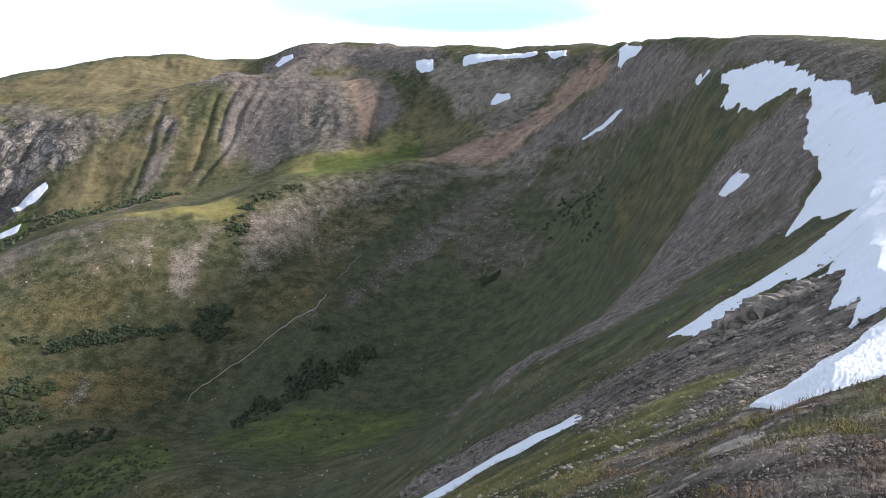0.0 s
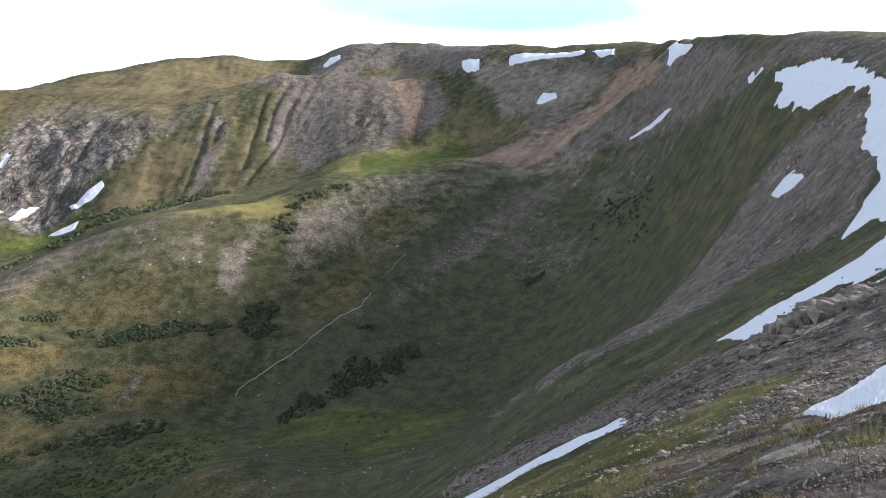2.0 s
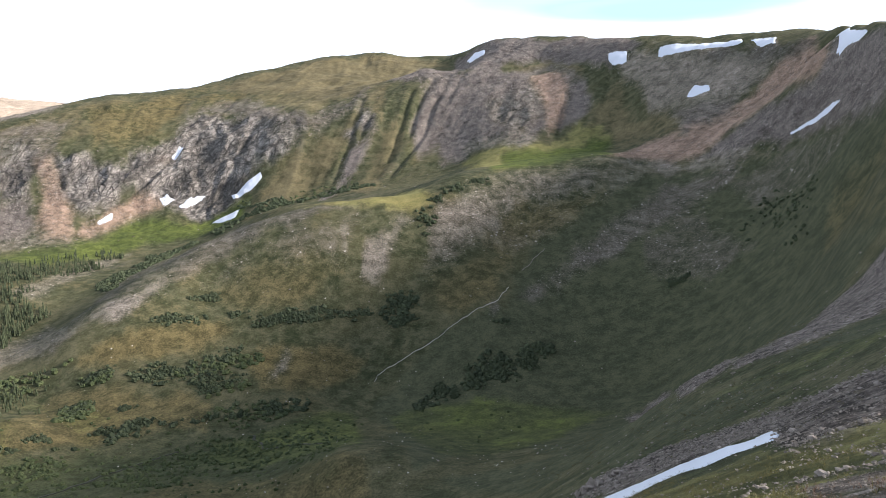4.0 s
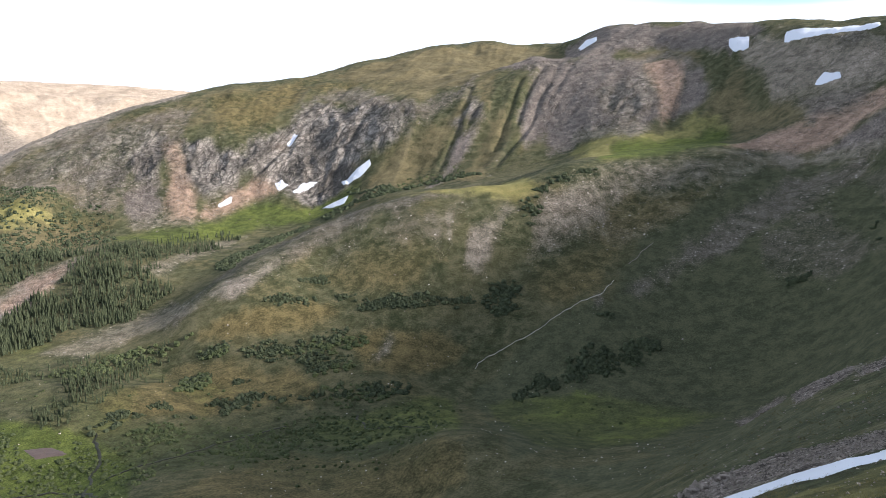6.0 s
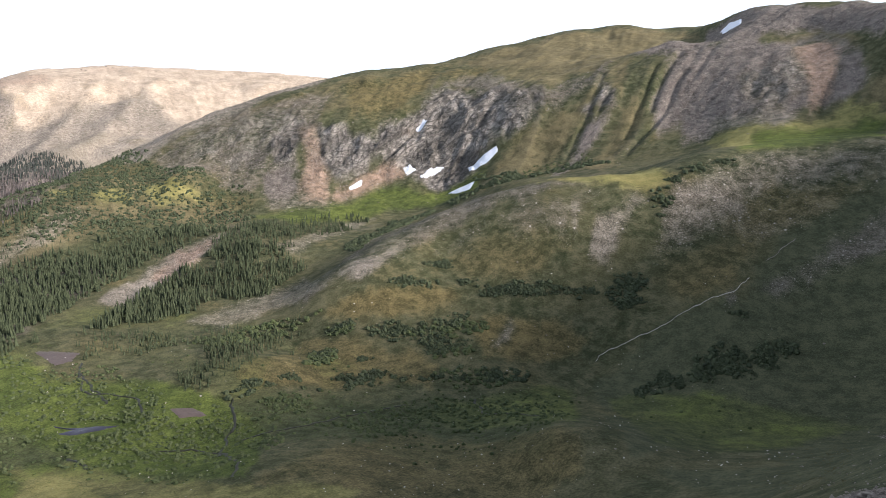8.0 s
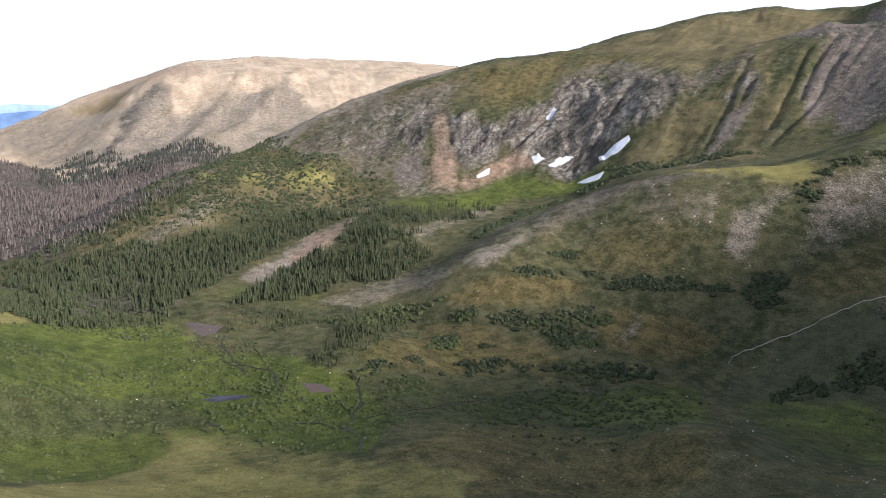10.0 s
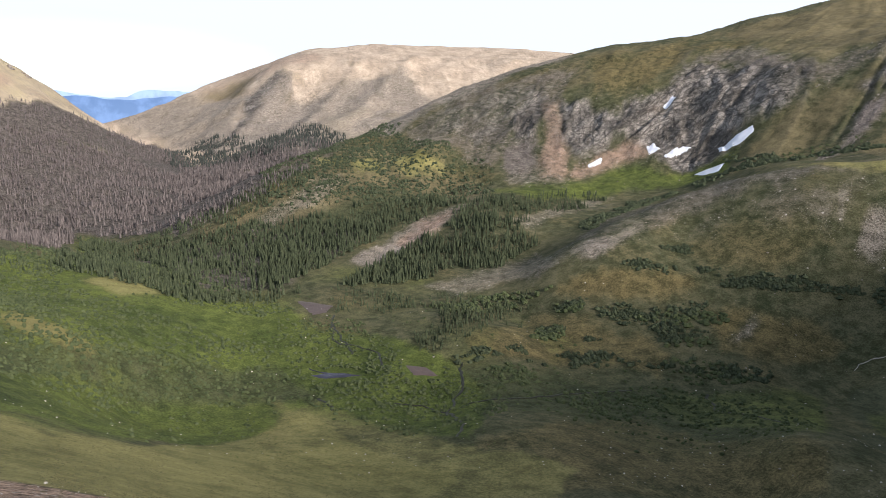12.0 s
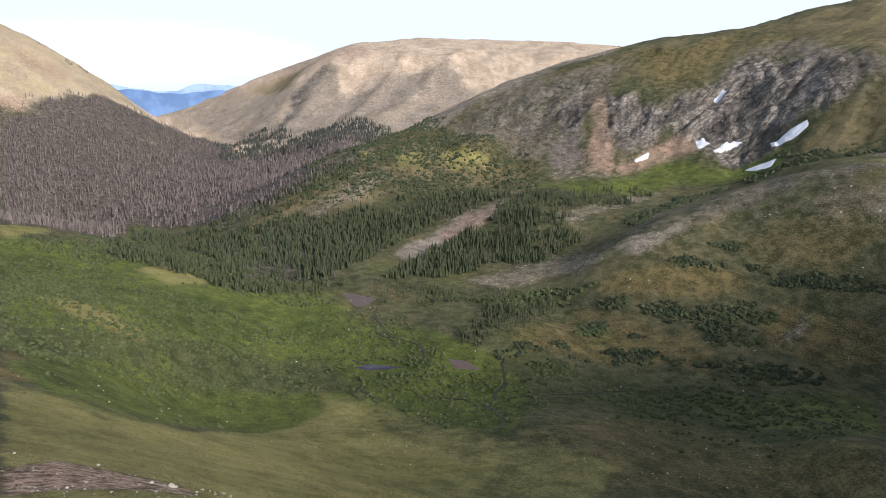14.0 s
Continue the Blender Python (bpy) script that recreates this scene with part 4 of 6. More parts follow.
STRAW_MAT = leaf_material("dead_stems", (0.075, 0.048, 0.036), (0.22, 0.155, 0.11))
STONE_MAT = stone_material("weathered_gneiss", (0.105, 0.090, 0.080), (0.34, 0.305, 0.275))
PALE_STONE_MAT = stone_material("pale_granite", (0.36, 0.33, 0.30), (0.62, 0.58, 0.54))
WATER_MAT, MUD_MAT = water_material(), mud_material()
PEAT_MAT = leaf_material("peaty_channel", (0.010, 0.012, 0.008), (0.030, 0.030, 0.020), 0.5)


# ---- meshes from arrays ----
def raw_mesh(name, verts, faces, shade=True):
    """A mesh from arrays of points and of faces with one number of corners."""
    me = bpy.data.meshes.new(name)
    faces = np.asarray(faces, np.int32)
    n, c = faces.shape
    me.vertices.add(len(verts))
    me.vertices.foreach_set("co", np.asarray(verts, np.float32).ravel())
    me.loops.add(n * c)
    me.loops.foreach_set("vertex_index", faces.ravel())
    me.polygons.add(n)
    me.polygons.foreach_set("loop_start", np.arange(0, n * c, c, dtype=np.int32))
    me.polygons.foreach_set("use_smooth", np.full(n, shade))
    me.update(calc_edges=True)
    return me


def grid_faces(rows, cols, closed=False):
    i, j = np.meshgrid(np.arange(rows - 1), np.arange(cols if closed else cols - 1), indexing="ij")
    k = (j + 1) % cols
    return np.stack([i * cols + j, i * cols + k, (i + 1) * cols + k, (i + 1) * cols + j], -1).reshape(-1, 4)


def thing(name, mesh, material, label="", category="", group="", kind=""):
    mesh.materials.append(material)
    return tagged(new(name, mesh), label, category, group, kind)


def spread(templates, places, sizes, turns, tall=None, tilt=None):
    """Many copies of small meshes (points, triangles) in one pair of arrays."""
    vs, fs, base = [], [], 0
    which = np.arange(len(places)) % len(templates)
    for k, (v, f) in enumerate(templates):
        sel = which == k
        n = sel.sum()
        if not n:
            continue
        c, s = np.cos(turns[sel]), np.sin(turns[sel])
        x = v[None, :, 0] * c[:, None] - v[None, :, 1] * s[:, None]
        y = v[None, :, 0] * s[:, None] + v[None, :, 1] * c[:, None]
        p = np.stack([x, y, np.repeat(v[None, :, 2], n, 0) * (1 if tall is None else tall[sel][:, None])], -1) * sizes[sel][:, None, None]
        if tilt is not None:
            p[:, :, 0] += p[:, :, 2] * tilt[sel][:, 0:1]
            p[:, :, 1] += p[:, :, 2] * tilt[sel][:, 1:2]
        p += places[sel][:, None, :]
        vs.append(p.reshape(-1, 3))
        fs.append((f[None] + (np.arange(n) * len(v))[:, None, None] + base).reshape(-1, f.shape[1]))
        base += n * len(v)
    return np.concatenate(vs), np.concatenate(fs)


# ---- the ground ----
ground_mesh = raw_mesh("ground", np.stack([XX, YY, GROUND], -1).reshape(-1, 3), grid_faces(len(D_ALL), len(B_ALL), True))
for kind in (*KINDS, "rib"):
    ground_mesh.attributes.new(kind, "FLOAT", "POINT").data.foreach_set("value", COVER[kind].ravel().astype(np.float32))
fall = np.stack([np.radians(BB) * np.clip(DD, 0, 1000), DD, GROUND], -1).astype(np.float32)
ground_mesh.attributes.new("fall", "FLOAT_VECTOR", "POINT").data.foreach_set("vector", fall.ravel())
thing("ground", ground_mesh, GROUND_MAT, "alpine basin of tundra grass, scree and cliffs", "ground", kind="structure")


# ---- snow ----
SNOW_OUTLINES = []


def snow_patch(label, thick, outline):
    """A sheet of old snow, thick in the middle and thin at its melted edge, draped on the ground."""
    SNOW_OUTLINES.append(outline)
    outline = np.array(outline, float)
    pu, pv = chart(outline[:, 0], outline[:, 1])
    cols = int(np.clip((pu.max() - pu.min()) / 0.06, 30, 260))
    rows = int(np.clip((pv.max() - pv.min()) * 6, 40, 220))
    u, v = np.meshgrid(np.linspace(pu.min() - 0.15, pu.max() + 0.15, cols), np.linspace(pv.min() - 0.3, pv.max() + 0.3, rows))
    b, d = u, np.exp(v / 25)
    x, y = plan(b, d)
    mid = float(np.exp(pv.mean() / 25))
    step = mid * 0.03
    girth = np.hypot(np.diff(pu, append=pu[0]), np.diff(pv, append=pv[0])).sum()
    breadth = abs((pu * np.roll(pv, -1) - pv * np.roll(pu, -1)).sum()) / girth
    fray = (fbm(x / step, y / step, 2, 61) + 0.12 * fbm(u / 0.25, v / 0.25, 2, 63)) * min(0.30, 0.28 * breadth)
    inner = depth_inside(u, v, outline) + fray
    soft = max(0.05, min(math.degrees(thick * 2 / mid), 0.3 * min(np.ptp(pu), np.ptp(pv))))
    lift = thick * smooth(0, soft * 3, inner) + (0.05 + 0.0006 * mid)
    lift = lift + fbm(x / (mid * 0.02), y / (mid * 0.02), 3, 65) * 0.03 * thick * smooth(0, soft, inner)
    z = height(b, d) + np.where(inner > 0, lift, -0.10 * thick - 0.02)
    faces = grid_faces(rows, cols)
    faces = faces[inner.ravel()[faces].max(1) > 0]
    used = np.unique(faces)
    back = np.zeros(rows * cols, int)
    back[used] = np.arange(len(used))
    verts = np.stack([x, y, z], -1).reshape(-1, 3)[used]
    thing("snow_patch", raw_mesh("snow_patch", verts, back[faces]), SNOW_MAT, label, "snow", "snow patches of the cirque")


snow_patch("large melting snowfield draped below the rim", 1.2, [(-20.2, 383), (-21.4, 366), (-24.3, 324), (-25.9, 290), (-26.5, 266), (-28.6, 244), (-29.8, 192), (-32, 146), (-32.4, 99.9), (-30.8, 92.7), (-29.9, 92.6), (-27.2, 129), (-25.6, 130), (-26.7, 148), (-27.7, 153), (-27.1, 175), (-26.1, 194), (-26.4, 242), (-26.4, 257), (-25.1, 277), (-24.1, 289), (-22.7, 299), (-22.3, 312), (-20.6, 341), (-21.1, 348)])
snow_patch("long tongue of old snow between rock outcrops", 0.6, [(-17.8, 72), (-20.8, 73.3), (-23.8, 73.6), (-26.7, 73.7), (-29.3, 83.3), (-31.3, 114), (-32.9, 113), (-33.7, 23.9), (-30.8, 23.5), (-29.9, 22.9), (-30.7, 26), (-29.8, 25.5), (-28.7, 26.1), (-29.3, 31), (-29.4, 35.4), (-27.9, 38.1), (-28.7, 60.5), (-26.8, 63), (-25.3, 67.3), (-23.1, 68.7), (-22.5, 64.8), (-19.7, 66)])
snow_patch("near snow bank with a dirty melted edge", 0.25, [(-33.4, 23.3), (-32.1, 22.1), (-28.7, 15.8), (-24.1, 10.3), (-26.7, 8.6), (-29.6, 8.3), (-32.5, 8.8), (-33.8, 9.9)])
snow_patch("narrow snow strip in a stony hollow", 0.25, [(5, 26), (-0.3, 54.6), (-4.5, 55.7), (-8.2, 30.3), (-10.9, 30.1), (-11.6, 26.7), (-11, 26), (-7.8, 26), (-3.6, 26), (1.2, 26)])
snow_patch("small oval snow patch on brown scree", 0.5, [(-20.7, 264), (-21.5, 264), (-22.2, 260), (-22.9, 240), (-22.1, 241), (-20.9, 260)])
snow_patch("thin snow strip on a dark green slope", 0.8, [(-10.6, 663), (-12, 652), (-13.2, 627), (-13.7, 612), (-13, 624), (-11.8, 650), (-10.7, 660)])
snow_patch("small snow patch under the plateau rim", 0.8, [(-18.7, 472), (-19.1, 465), (-19.8, 399), (-19.3, 408)])
snow_patch("snow patch at the head of a gully", 1.2, [(2.1, 1048), (0.7, 1030), (0.7, 1006), (1.6, 1009), (2, 1026)])
snow_patch("ragged snow cornice along the cirque headwall", 1.2, [(-1.6, 1009), (-2.9, 988), (-5, 969), (-7.1, 946), (-7.1, 935), (-6.3, 937), (-4.2, 959), (-2.4, 970), (-1.6, 983)])
snow_patch("snow cornice notch on the headwall", 1.2, [(-7.7, 932), (-9.4, 913), (-9.4, 886), (-8.4, 897)])
snow_patch("branching snow patch on the headwall", 1.2, [(-12.5, 829), (-14.9, 667), (-14.6, 662), (-13.8, 681), (-13.5, 681), (-13.2, 691), (-13.4, 704), (-12.5, 811)])
snow_patch("isolated snow patch on pale scree", 1, [(-3.8, 874), (-4.2, 884), (-5.1, 869), (-5.2, 858), (-4.4, 861), (-3.7, 869)])
snow_patch("slanting snow patch beside the dark summit", 1.2, [(12.7, 1299), (12.1, 1314), (11.3, 1261), (11.3, 1223), (11.9, 1227), (12.6, 1275)])
snow_patch("slanting snow patch below the cliffs", 1, [(30.8, 977), (29.9, 983), (28.7, 986), (28.6, 980), (29.4, 967), (30.6, 968)])
snow_patch("snow patch in the gully behind the moraine", 1, [(32.5, 930), (31.4, 935), (30.3, 935), (30.7, 914), (31.6, 917)])
snow_patch("snow patch at the foot of the crags", 1, [(34.6, 984), (33.3, 1003), (32.7, 999), (33.7, 987), (34.5, 979)])
snow_patch("little snow patch in a rocky cleft", 1, [(35.9, 1006), (35.4, 1012), (34.9, 996), (35.7, 987)])
snow_patch("snow patch on pink scree", 1, [(40.2, 962), (39.1, 981), (39.2, 968), (40.1, 958)])
snow_patch("thin snow sliver in a cliff gully", 1, [(34.9, 1086), (34.3, 1104), (34, 1098), (34.7, 1079)])



# ---- woods ----
def spruce_template(seed, tiers=5, sides=6, slim=0.17, sparse=False):
    """A spruce one metre high: a tapered trunk and ragged drooping whorls of branches."""
    r = np.random.RandomState(seed)
    v, f = [], []

    def fan(top, ring):
        k = len(v)
        v.append(top)
        v.extend(ring)
        n = len(ring)
        f.extend((k, k + 1 + j, k + 1 + (j + 1) % n) for j in range(n))

    fan((0, 0, 0.92), [(0.022 * math.cos(a), 0.022 * math.sin(a), -0.05) for a in (0, 2.1, 4.2)])
    for t in range(tiers):
        low = 0.06 + 0.80 * t / tiers
        reach = slim * (1 - t / tiers) ** 0.8 * r.uniform(0.8, 1.15) + 0.015
        ring = []
        for j in range(sides * 2):
            a = math.pi * j / sides + r.uniform(-0.15, 0.15)
            out = reach * (r.uniform(0.85, 1.2) if j % 2 == 0 else r.uniform(0.25, 0.5) if sparse else r.uniform(0.45, 0.65))
            ring.append((out * math.cos(a), out * math.sin(a), low + (0.0 if j % 2 == 0 else 0.05) + r.uniform(-0.015, 0.015)))
        fan((r.uniform(-0.01, 0.01), r.uniform(-0.01, 0.01), min(1.0, low + 0.95 / tiers + 0.14)), ring)
    return np.array(v), np.array(f)


def brush_template(seed, leaves=46):
    """A low bush one metre across: many small leafy sprays on a loose dome."""
    r = np.random.RandomState(seed)
    v, f = [], []
    for _ in range(leaves):
        a, up = r.uniform(0, 2 * math.pi), r.uniform(0.02, 1) ** 0.7
        out = 0.5 * math.sqrt(max(0, 1 - (up * 0.95) ** 2)) * r.uniform(0.7, 1.15)
        c = np.array((out * math.cos(a), out * math.sin(a), 0.50 * up * r.uniform(0.7, 1.1)))
        p, q = r.normal(size=3), r.normal(size=3)
        p, q = p / np.linalg.norm(p) * r.uniform(0.08, 0.17), q / np.linalg.norm(q) * r.uniform(0.08, 0.17)
        k = len(v)
        v.extend((c - p, c + q, c + p * 1.2, c - q))
        f.extend(((k, k + 1, k + 2), (k, k + 2, k + 3)))
    return np.array(v), np.array(f)


def shrub_template(seed, sides=7, sprays=7):
    """A dense shrub one metre across: a lumpy, ragged mound with sprays standing out of it."""
    r = np.random.RandomState(seed)
    v, f = [(r.uniform(-0.1, 0.1), r.uniform(-0.1, 0.1), r.uniform(0.42, 0.56))], []
    for out, up in ((0.30, 0.40), (0.50, 0.14), (0.44, -0.08)):
        for j in range(sides):
            a, k = 6.283 * (j + r.uniform(-0.25, 0.25)) / sides, r.uniform(0.68, 1.25)
            v.append((out * k * math.cos(a), out * k * math.sin(a), up * (r.uniform(0.65, 1.3) if up > 0 else 1)))
    for j in range(sides):
        k = (j + 1) % sides
        f.append((0, 1 + j, 1 + k))
        for ring in (0, sides):
            p, q = 1 + ring + j, 1 + ring + k
            f.extend(((p, p + sides, q + sides), (p, q + sides, q)))
    bv, bf = brush_template(seed + 500, sprays)
    return np.concatenate([np.array(v), bv * 1.12]), np.concatenate([np.array(f), bf + len(v)])


GREEN = [spruce_template(s, tiers=5, sides=5) for s in range(5)]
GREY = [spruce_template(s + 20, tiers=3, sides=3, slim=0.12, sparse=True) for s in range(5)]
BUSH = [shrub_template(s, 7, 9) for s in range(6)]
GROVES = {"spruce": [], "dead": [], "far": [], "krumm": [], "far_dead": [], "stunted": []}


pond_line = [(63.1, 421), (62.4, 416), (61.4, 408), (59.5, 402), (58.3, 396), (59.5, 397), (61.4, 400), (62.6, 408)]
mud_line = [(63.5, 550), (61.9, 540), (60.4, 531), (61, 514), (62.2, 509), (63, 531)]
mud2_line = [(54.7, 400), (52.8, 398), (51.8, 389), (54.2, 386)]


def dry_ground(b, d):
    """True away from the pond and the mud flats."""
    return np.all([depth_inside(*chart(b, d), np.array(line, float)) < -0.35 for line in (pond_line, mud_line, mud2_line)], axis=0)


def wood(kind, density, tall, outline):
    """Scatters trees within an outline, in loose clumps."""
    outline = np.array(outline, float)
    seed = len(GROVES[kind]) * 7 + 3
    r = np.random.RandomState(seed)
    b0, b1, d0, d1 = outline[:, 0].min() - 0.3, outline[:, 0].max() + 0.3, outline[:, 1].min(), outline[:, 1].max()
    n = int(radians(b1 - b0) * (d1 ** 2 - d0 ** 2) / 2 * density / 100 * 1.6)
    b, d = r.uniform(b0, b1, n), np.sqrt(r.uniform(d0 ** 2, d1 ** 2, n))
    x, y = plan(b, d)
    clump = fbm(x / 28, y / 28, 3, seed)
    keep = (depth_inside(*chart(b, d), outline) + clump * 0.7 > 0) & (r.uniform(-0.7, 0.35, n) < clump) & dry_ground(b, d)
    b, d, x, y = b[keep], d[keep], x[keep], y[keep]
    size = tall * r.uniform(0.45, 1.15, len(b))
    GROVES[kind].append(np.stack([x, y, height(b, d) - 0.1, size, r.uniform(0, 6.28, len(b))], 1))


wood("spruce", 4.6, 8.5, [(72.2, 611), (74.9, 885), (70.7, 851), (66.8, 847), (63.3, 789), (61.5, 814), (57, 781), (58.8, 718), (61.6, 652), (63.9, 595), (65.3, 580), (69.3, 579)])
wood("stunted", 9, 3.4, [(19.6, 535), (17.5, 546), (16.2, 537), (16.7, 513), (18.1, 510), (19.5, 523)])
wood("stunted", 9, 3.4, [(12.8, 458), (11.3, 467), (9.3, 465), (6.3, 484), (5.7, 479), (8.0, 459), (9.5, 444), (11.9, 435), (12.9, 441)])
wood("stunted", 9, 3, [(17.1, 421), (16.0, 431), (14.2, 441), (13.7, 434), (15.1, 423), (16.4, 414)])
wood("stunted", 9, 2.6, [(10.7, 501), (9.4, 508), (8.6, 507), (9.9, 497)])
wood("stunted", 9, 3.4, [(30.3, 540), (27.5, 532), (25.7, 535), (24.0, 536), (24.8, 528), (27.5, 526), (29.8, 533)])
wood("stunted", 8, 3, [(34.7, 562), (33.1, 570), (31.5, 570), (31.7, 562), (34.0, 558)])
wood("stunted", 8, 3, [(38.1, 540), (34.9, 546), (31.2, 547), (31.7, 540), (36.7, 532)])
wood("stunted", 8, 3, [(23.0, 529), (21.7, 530), (20.4, 525), (21.7, 522)])
wood("spruce", 3.6, 7, [(77.3, 926), (71.9, 960), (66.7, 945), (62.7, 994), (61.4, 963), (65.0, 892), (69.0, 845), (72.9, 815)])
wood("dead", 1.6, 9, [(76.0, 1080), (71.0, 1000), (66.6, 997), (63.1, 1020), (61.3, 1000), (65.8, 912), (70.7, 898)])
wood("stunted", 2.2, 3.2, [(63.1, 960), (58.7, 1050), (55.1, 1080), (50.7, 976), (48.4, 893), (54.2, 894), (61.4, 858)])
wood("krumm", 5.4, 2.0, [(87.1, 558), (82.0, 580), (76.5, 488), (71.6, 470), (65.5, 453), (65.7, 367), (72.9, 368), (81.1, 313), (88.0, 276)])
wood("krumm", 5.1, 1.8, [(87.3, 508), (84.0, 501), (79.4, 394), (82.7, 399), (87.5, 390)])
wood("krumm", 4.4, 1.8, [(65.4, 511), (58.9, 486), (54.2, 396), (49.4, 385), (52.3, 342), (59.1, 356), (64.6, 420)])
wood("krumm", 8, 3.4, [(39.1, 496), (35.3, 491), (31.6, 497), (29.3, 489), (31.6, 470), (36.7, 479)])
wood("krumm", 8, 3, [(42.3, 509), (40.0, 501), (39.5, 492), (41.8, 502)])
wood("krumm", 8, 3.2, [(43.7, 475), (42.3, 485), (41.2, 471), (42.3, 459), (43.9, 457)])
wood("stunted", 8, 3.4, [(50.1, 410), (47.9, 415), (44.2, 419), (39.6, 436), (33.0, 430), (31.6, 441), (30.2, 441), (31.1, 423), (37.7, 417), (44.2, 410), (47.9, 403)])
wood("stunted", 8, 3, [(29.7, 427), (27.4, 436), (25.9, 431), (26.4, 419), (29.2, 420)])
wood("krumm", 7, 3.2, [(33.9, 457), (30.7, 469), (29.7, 456), (31.6, 441), (33.5, 442)])
wood("spruce", 6, 5.5, [(51.8, 494), (51.1, 524), (46.8, 522), (45.9, 508), (48.2, 448), (51.3, 452)])
wood("spruce", 6, 5, [(53.5, 435), (51.7, 455), (47.7, 458), (48.7, 435), (51.4, 421), (53.5, 418)])
wood("spruce", 4.5, 5, [(59.3, 532), (55.3, 545), (50.2, 555), (45.9, 533), (44.1, 529), (45.0, 518), (51.2, 509), (57.4, 510)])
wood("stunted", 9, 3.6, [(40.3, 730), (36.7, 833), (31.8, 900), (28.7, 910), (26.1, 909), (28.7, 875), (33.1, 871), (37.6, 764), (39.9, 699)])
wood("stunted", 7, 3.6, [(30.5, 950), (27.8, 916), (23.5, 893), (20.1, 879), (24.3, 880), (28.7, 889)])
wood("stunted", 7, 3.4, [(14.7, 648), (11.0, 675), (10.9, 665), (13.9, 640)])
wood("stunted", 7, 3.4, [(16.6, 620), (15.1, 632), (15.2, 616), (16.1, 602)])
wood("spruce", 4.5, 7.5, [(50.7, 800), (45.6, 853), (38.5, 880), (38.1, 857), (43.9, 757), (44.8, 722), (50.8, 745)])
wood("spruce", 7.5, 8.5, [(55.9, 669), (52.9, 724), (49.9, 752), (44.8, 722), (43.9, 682), (46.7, 633), (51.0, 618), (55.2, 594), (60.0, 578), (58.3, 626)])
wood("spruce", 6.5, 8, [(65.8, 827), (60.6, 822), (53.6, 867), (49.9, 816), (53.7, 774), (57.0, 732), (59.4, 692), (64.3, 600), (66.3, 596)])
wood("stunted", 1.9, 3.6, [(65.4, 1140), (60.8, 1920), (54.4, 1120), (47.2, 968), (47.7, 886), (50.7, 832), (56.7, 855), (62.3, 849), (65.8, 843)])
wood("spruce", 1.2, 4.6, [(65.4, 1140), (60.8, 1780), (54.5, 1080), (47.2, 959), (47.7, 886), (50.7, 832), (56.7, 855), (62.3, 849), (65.8, 843)])
wood("krumm", 5, 2.2, [(44.3, 364), (34.9, 398), (29.2, 395), (25.4, 374), (28.2, 341), (37.7, 327)])
wood("krumm", 11.9, 2.2, [(84.6, 377), (82.1, 379), (78.4, 381), (73.1, 412), (73.1, 404), (77.7, 377), (81.6, 348), (84.0, 356)])
wood("krumm", 11.9, 2.0, [(87.5, 399), (85.5, 413), (86.3, 386), (87.6, 377)])
wood("krumm", 11.9, 2.0, [(80.5, 408), (78.3, 407), (75.5, 407), (76.4, 395), (79.1, 382)])
wood("krumm", 11.9, 1.9, [(78.7, 344), (76.7, 363), (77.2, 349), (78.5, 322)])
wood("krumm", 11.9, 2.0, [(72.4, 383), (71.3, 393), (71.1, 386), (72.2, 379)])
wood("krumm", 10.2, 2.3, [(87.0, 592), (83.6, 638), (76.9, 894), (76.3, 639), (80.9, 570), (84.5, 579)])
wood("spruce", 2.5, 4.5, [(86.4, 595), (83.6, 638), (76.9, 894), (76.6, 670), (80.9, 578), (84.5, 581)])
wood("krumm", 8.5, 2.3, [(76.5, 894), (72.2, 643), (67.1, 577), (62.6, 528), (66.3, 509), (71.5, 526), (75.1, 575)])
wood("spruce", 3, 5, [(76.5, 894), (72.2, 643), (67.1, 577), (63.5, 546), (66.2, 533), (71.5, 542), (75.1, 604)])
wood("spruce", 5, 4.5, [(61.7, 542), (58.9, 565), (54.7, 554), (54.2, 520), (56.1, 486), (59.8, 513)])
wood("spruce", 6, 4.6, [(53.8, 447), (52.4, 470), (49.6, 504), (46.8, 534), (45.4, 523), (47.7, 476), (51.4, 436), (53.3, 426)])
wood("krumm", 7, 3.2, [(52.8, 520), (47.7, 543), (45.5, 538), (42.4, 535), (40.6, 523), (45.0, 522), (49.6, 495)])
wood("krumm", 8, 3, [(42.3, 517), (40.1, 507), (40.5, 498), (42.3, 508)])
wood("stunted", 8, 3.2, [(39.2, 491), (36.2, 494), (32.1, 506), (30.9, 502), (34.0, 477), (36.9, 476)])
wood("stunted", 8, 3.2, [(34.4, 470), (32.0, 486), (31.5, 466), (33.0, 450)])
wood("krumm", 8, 3, [(44.2, 469), (41.7, 480), (42.1, 464), (43.9, 455)])
wood("krumm", 7, 2.6, [(33.3, 429), (27.7, 434), (26.5, 426), (31.5, 404)])
wood("krumm", 7, 2.4, [(49.4, 388), (44.8, 409), (43.3, 388), (46.6, 362)])
wood("krumm", 4, 2, [(65.6, 419), (56.1, 423), (49.4, 386), (45.6, 329), (51.3, 289), (59.1, 319), (63.8, 374)])
wood("krumm", 3.5, 1.8, [(41.0, 366), (30.3, 402), (21.6, 410), (22.1, 320), (31.3, 353), (37.7, 331)])
wood("stunted", 3, 2.6, [(-6.1, 566), (-9.6, 604), (-12.5, 555), (-12.2, 518), (-9.2, 557), (-6.6, 555)])
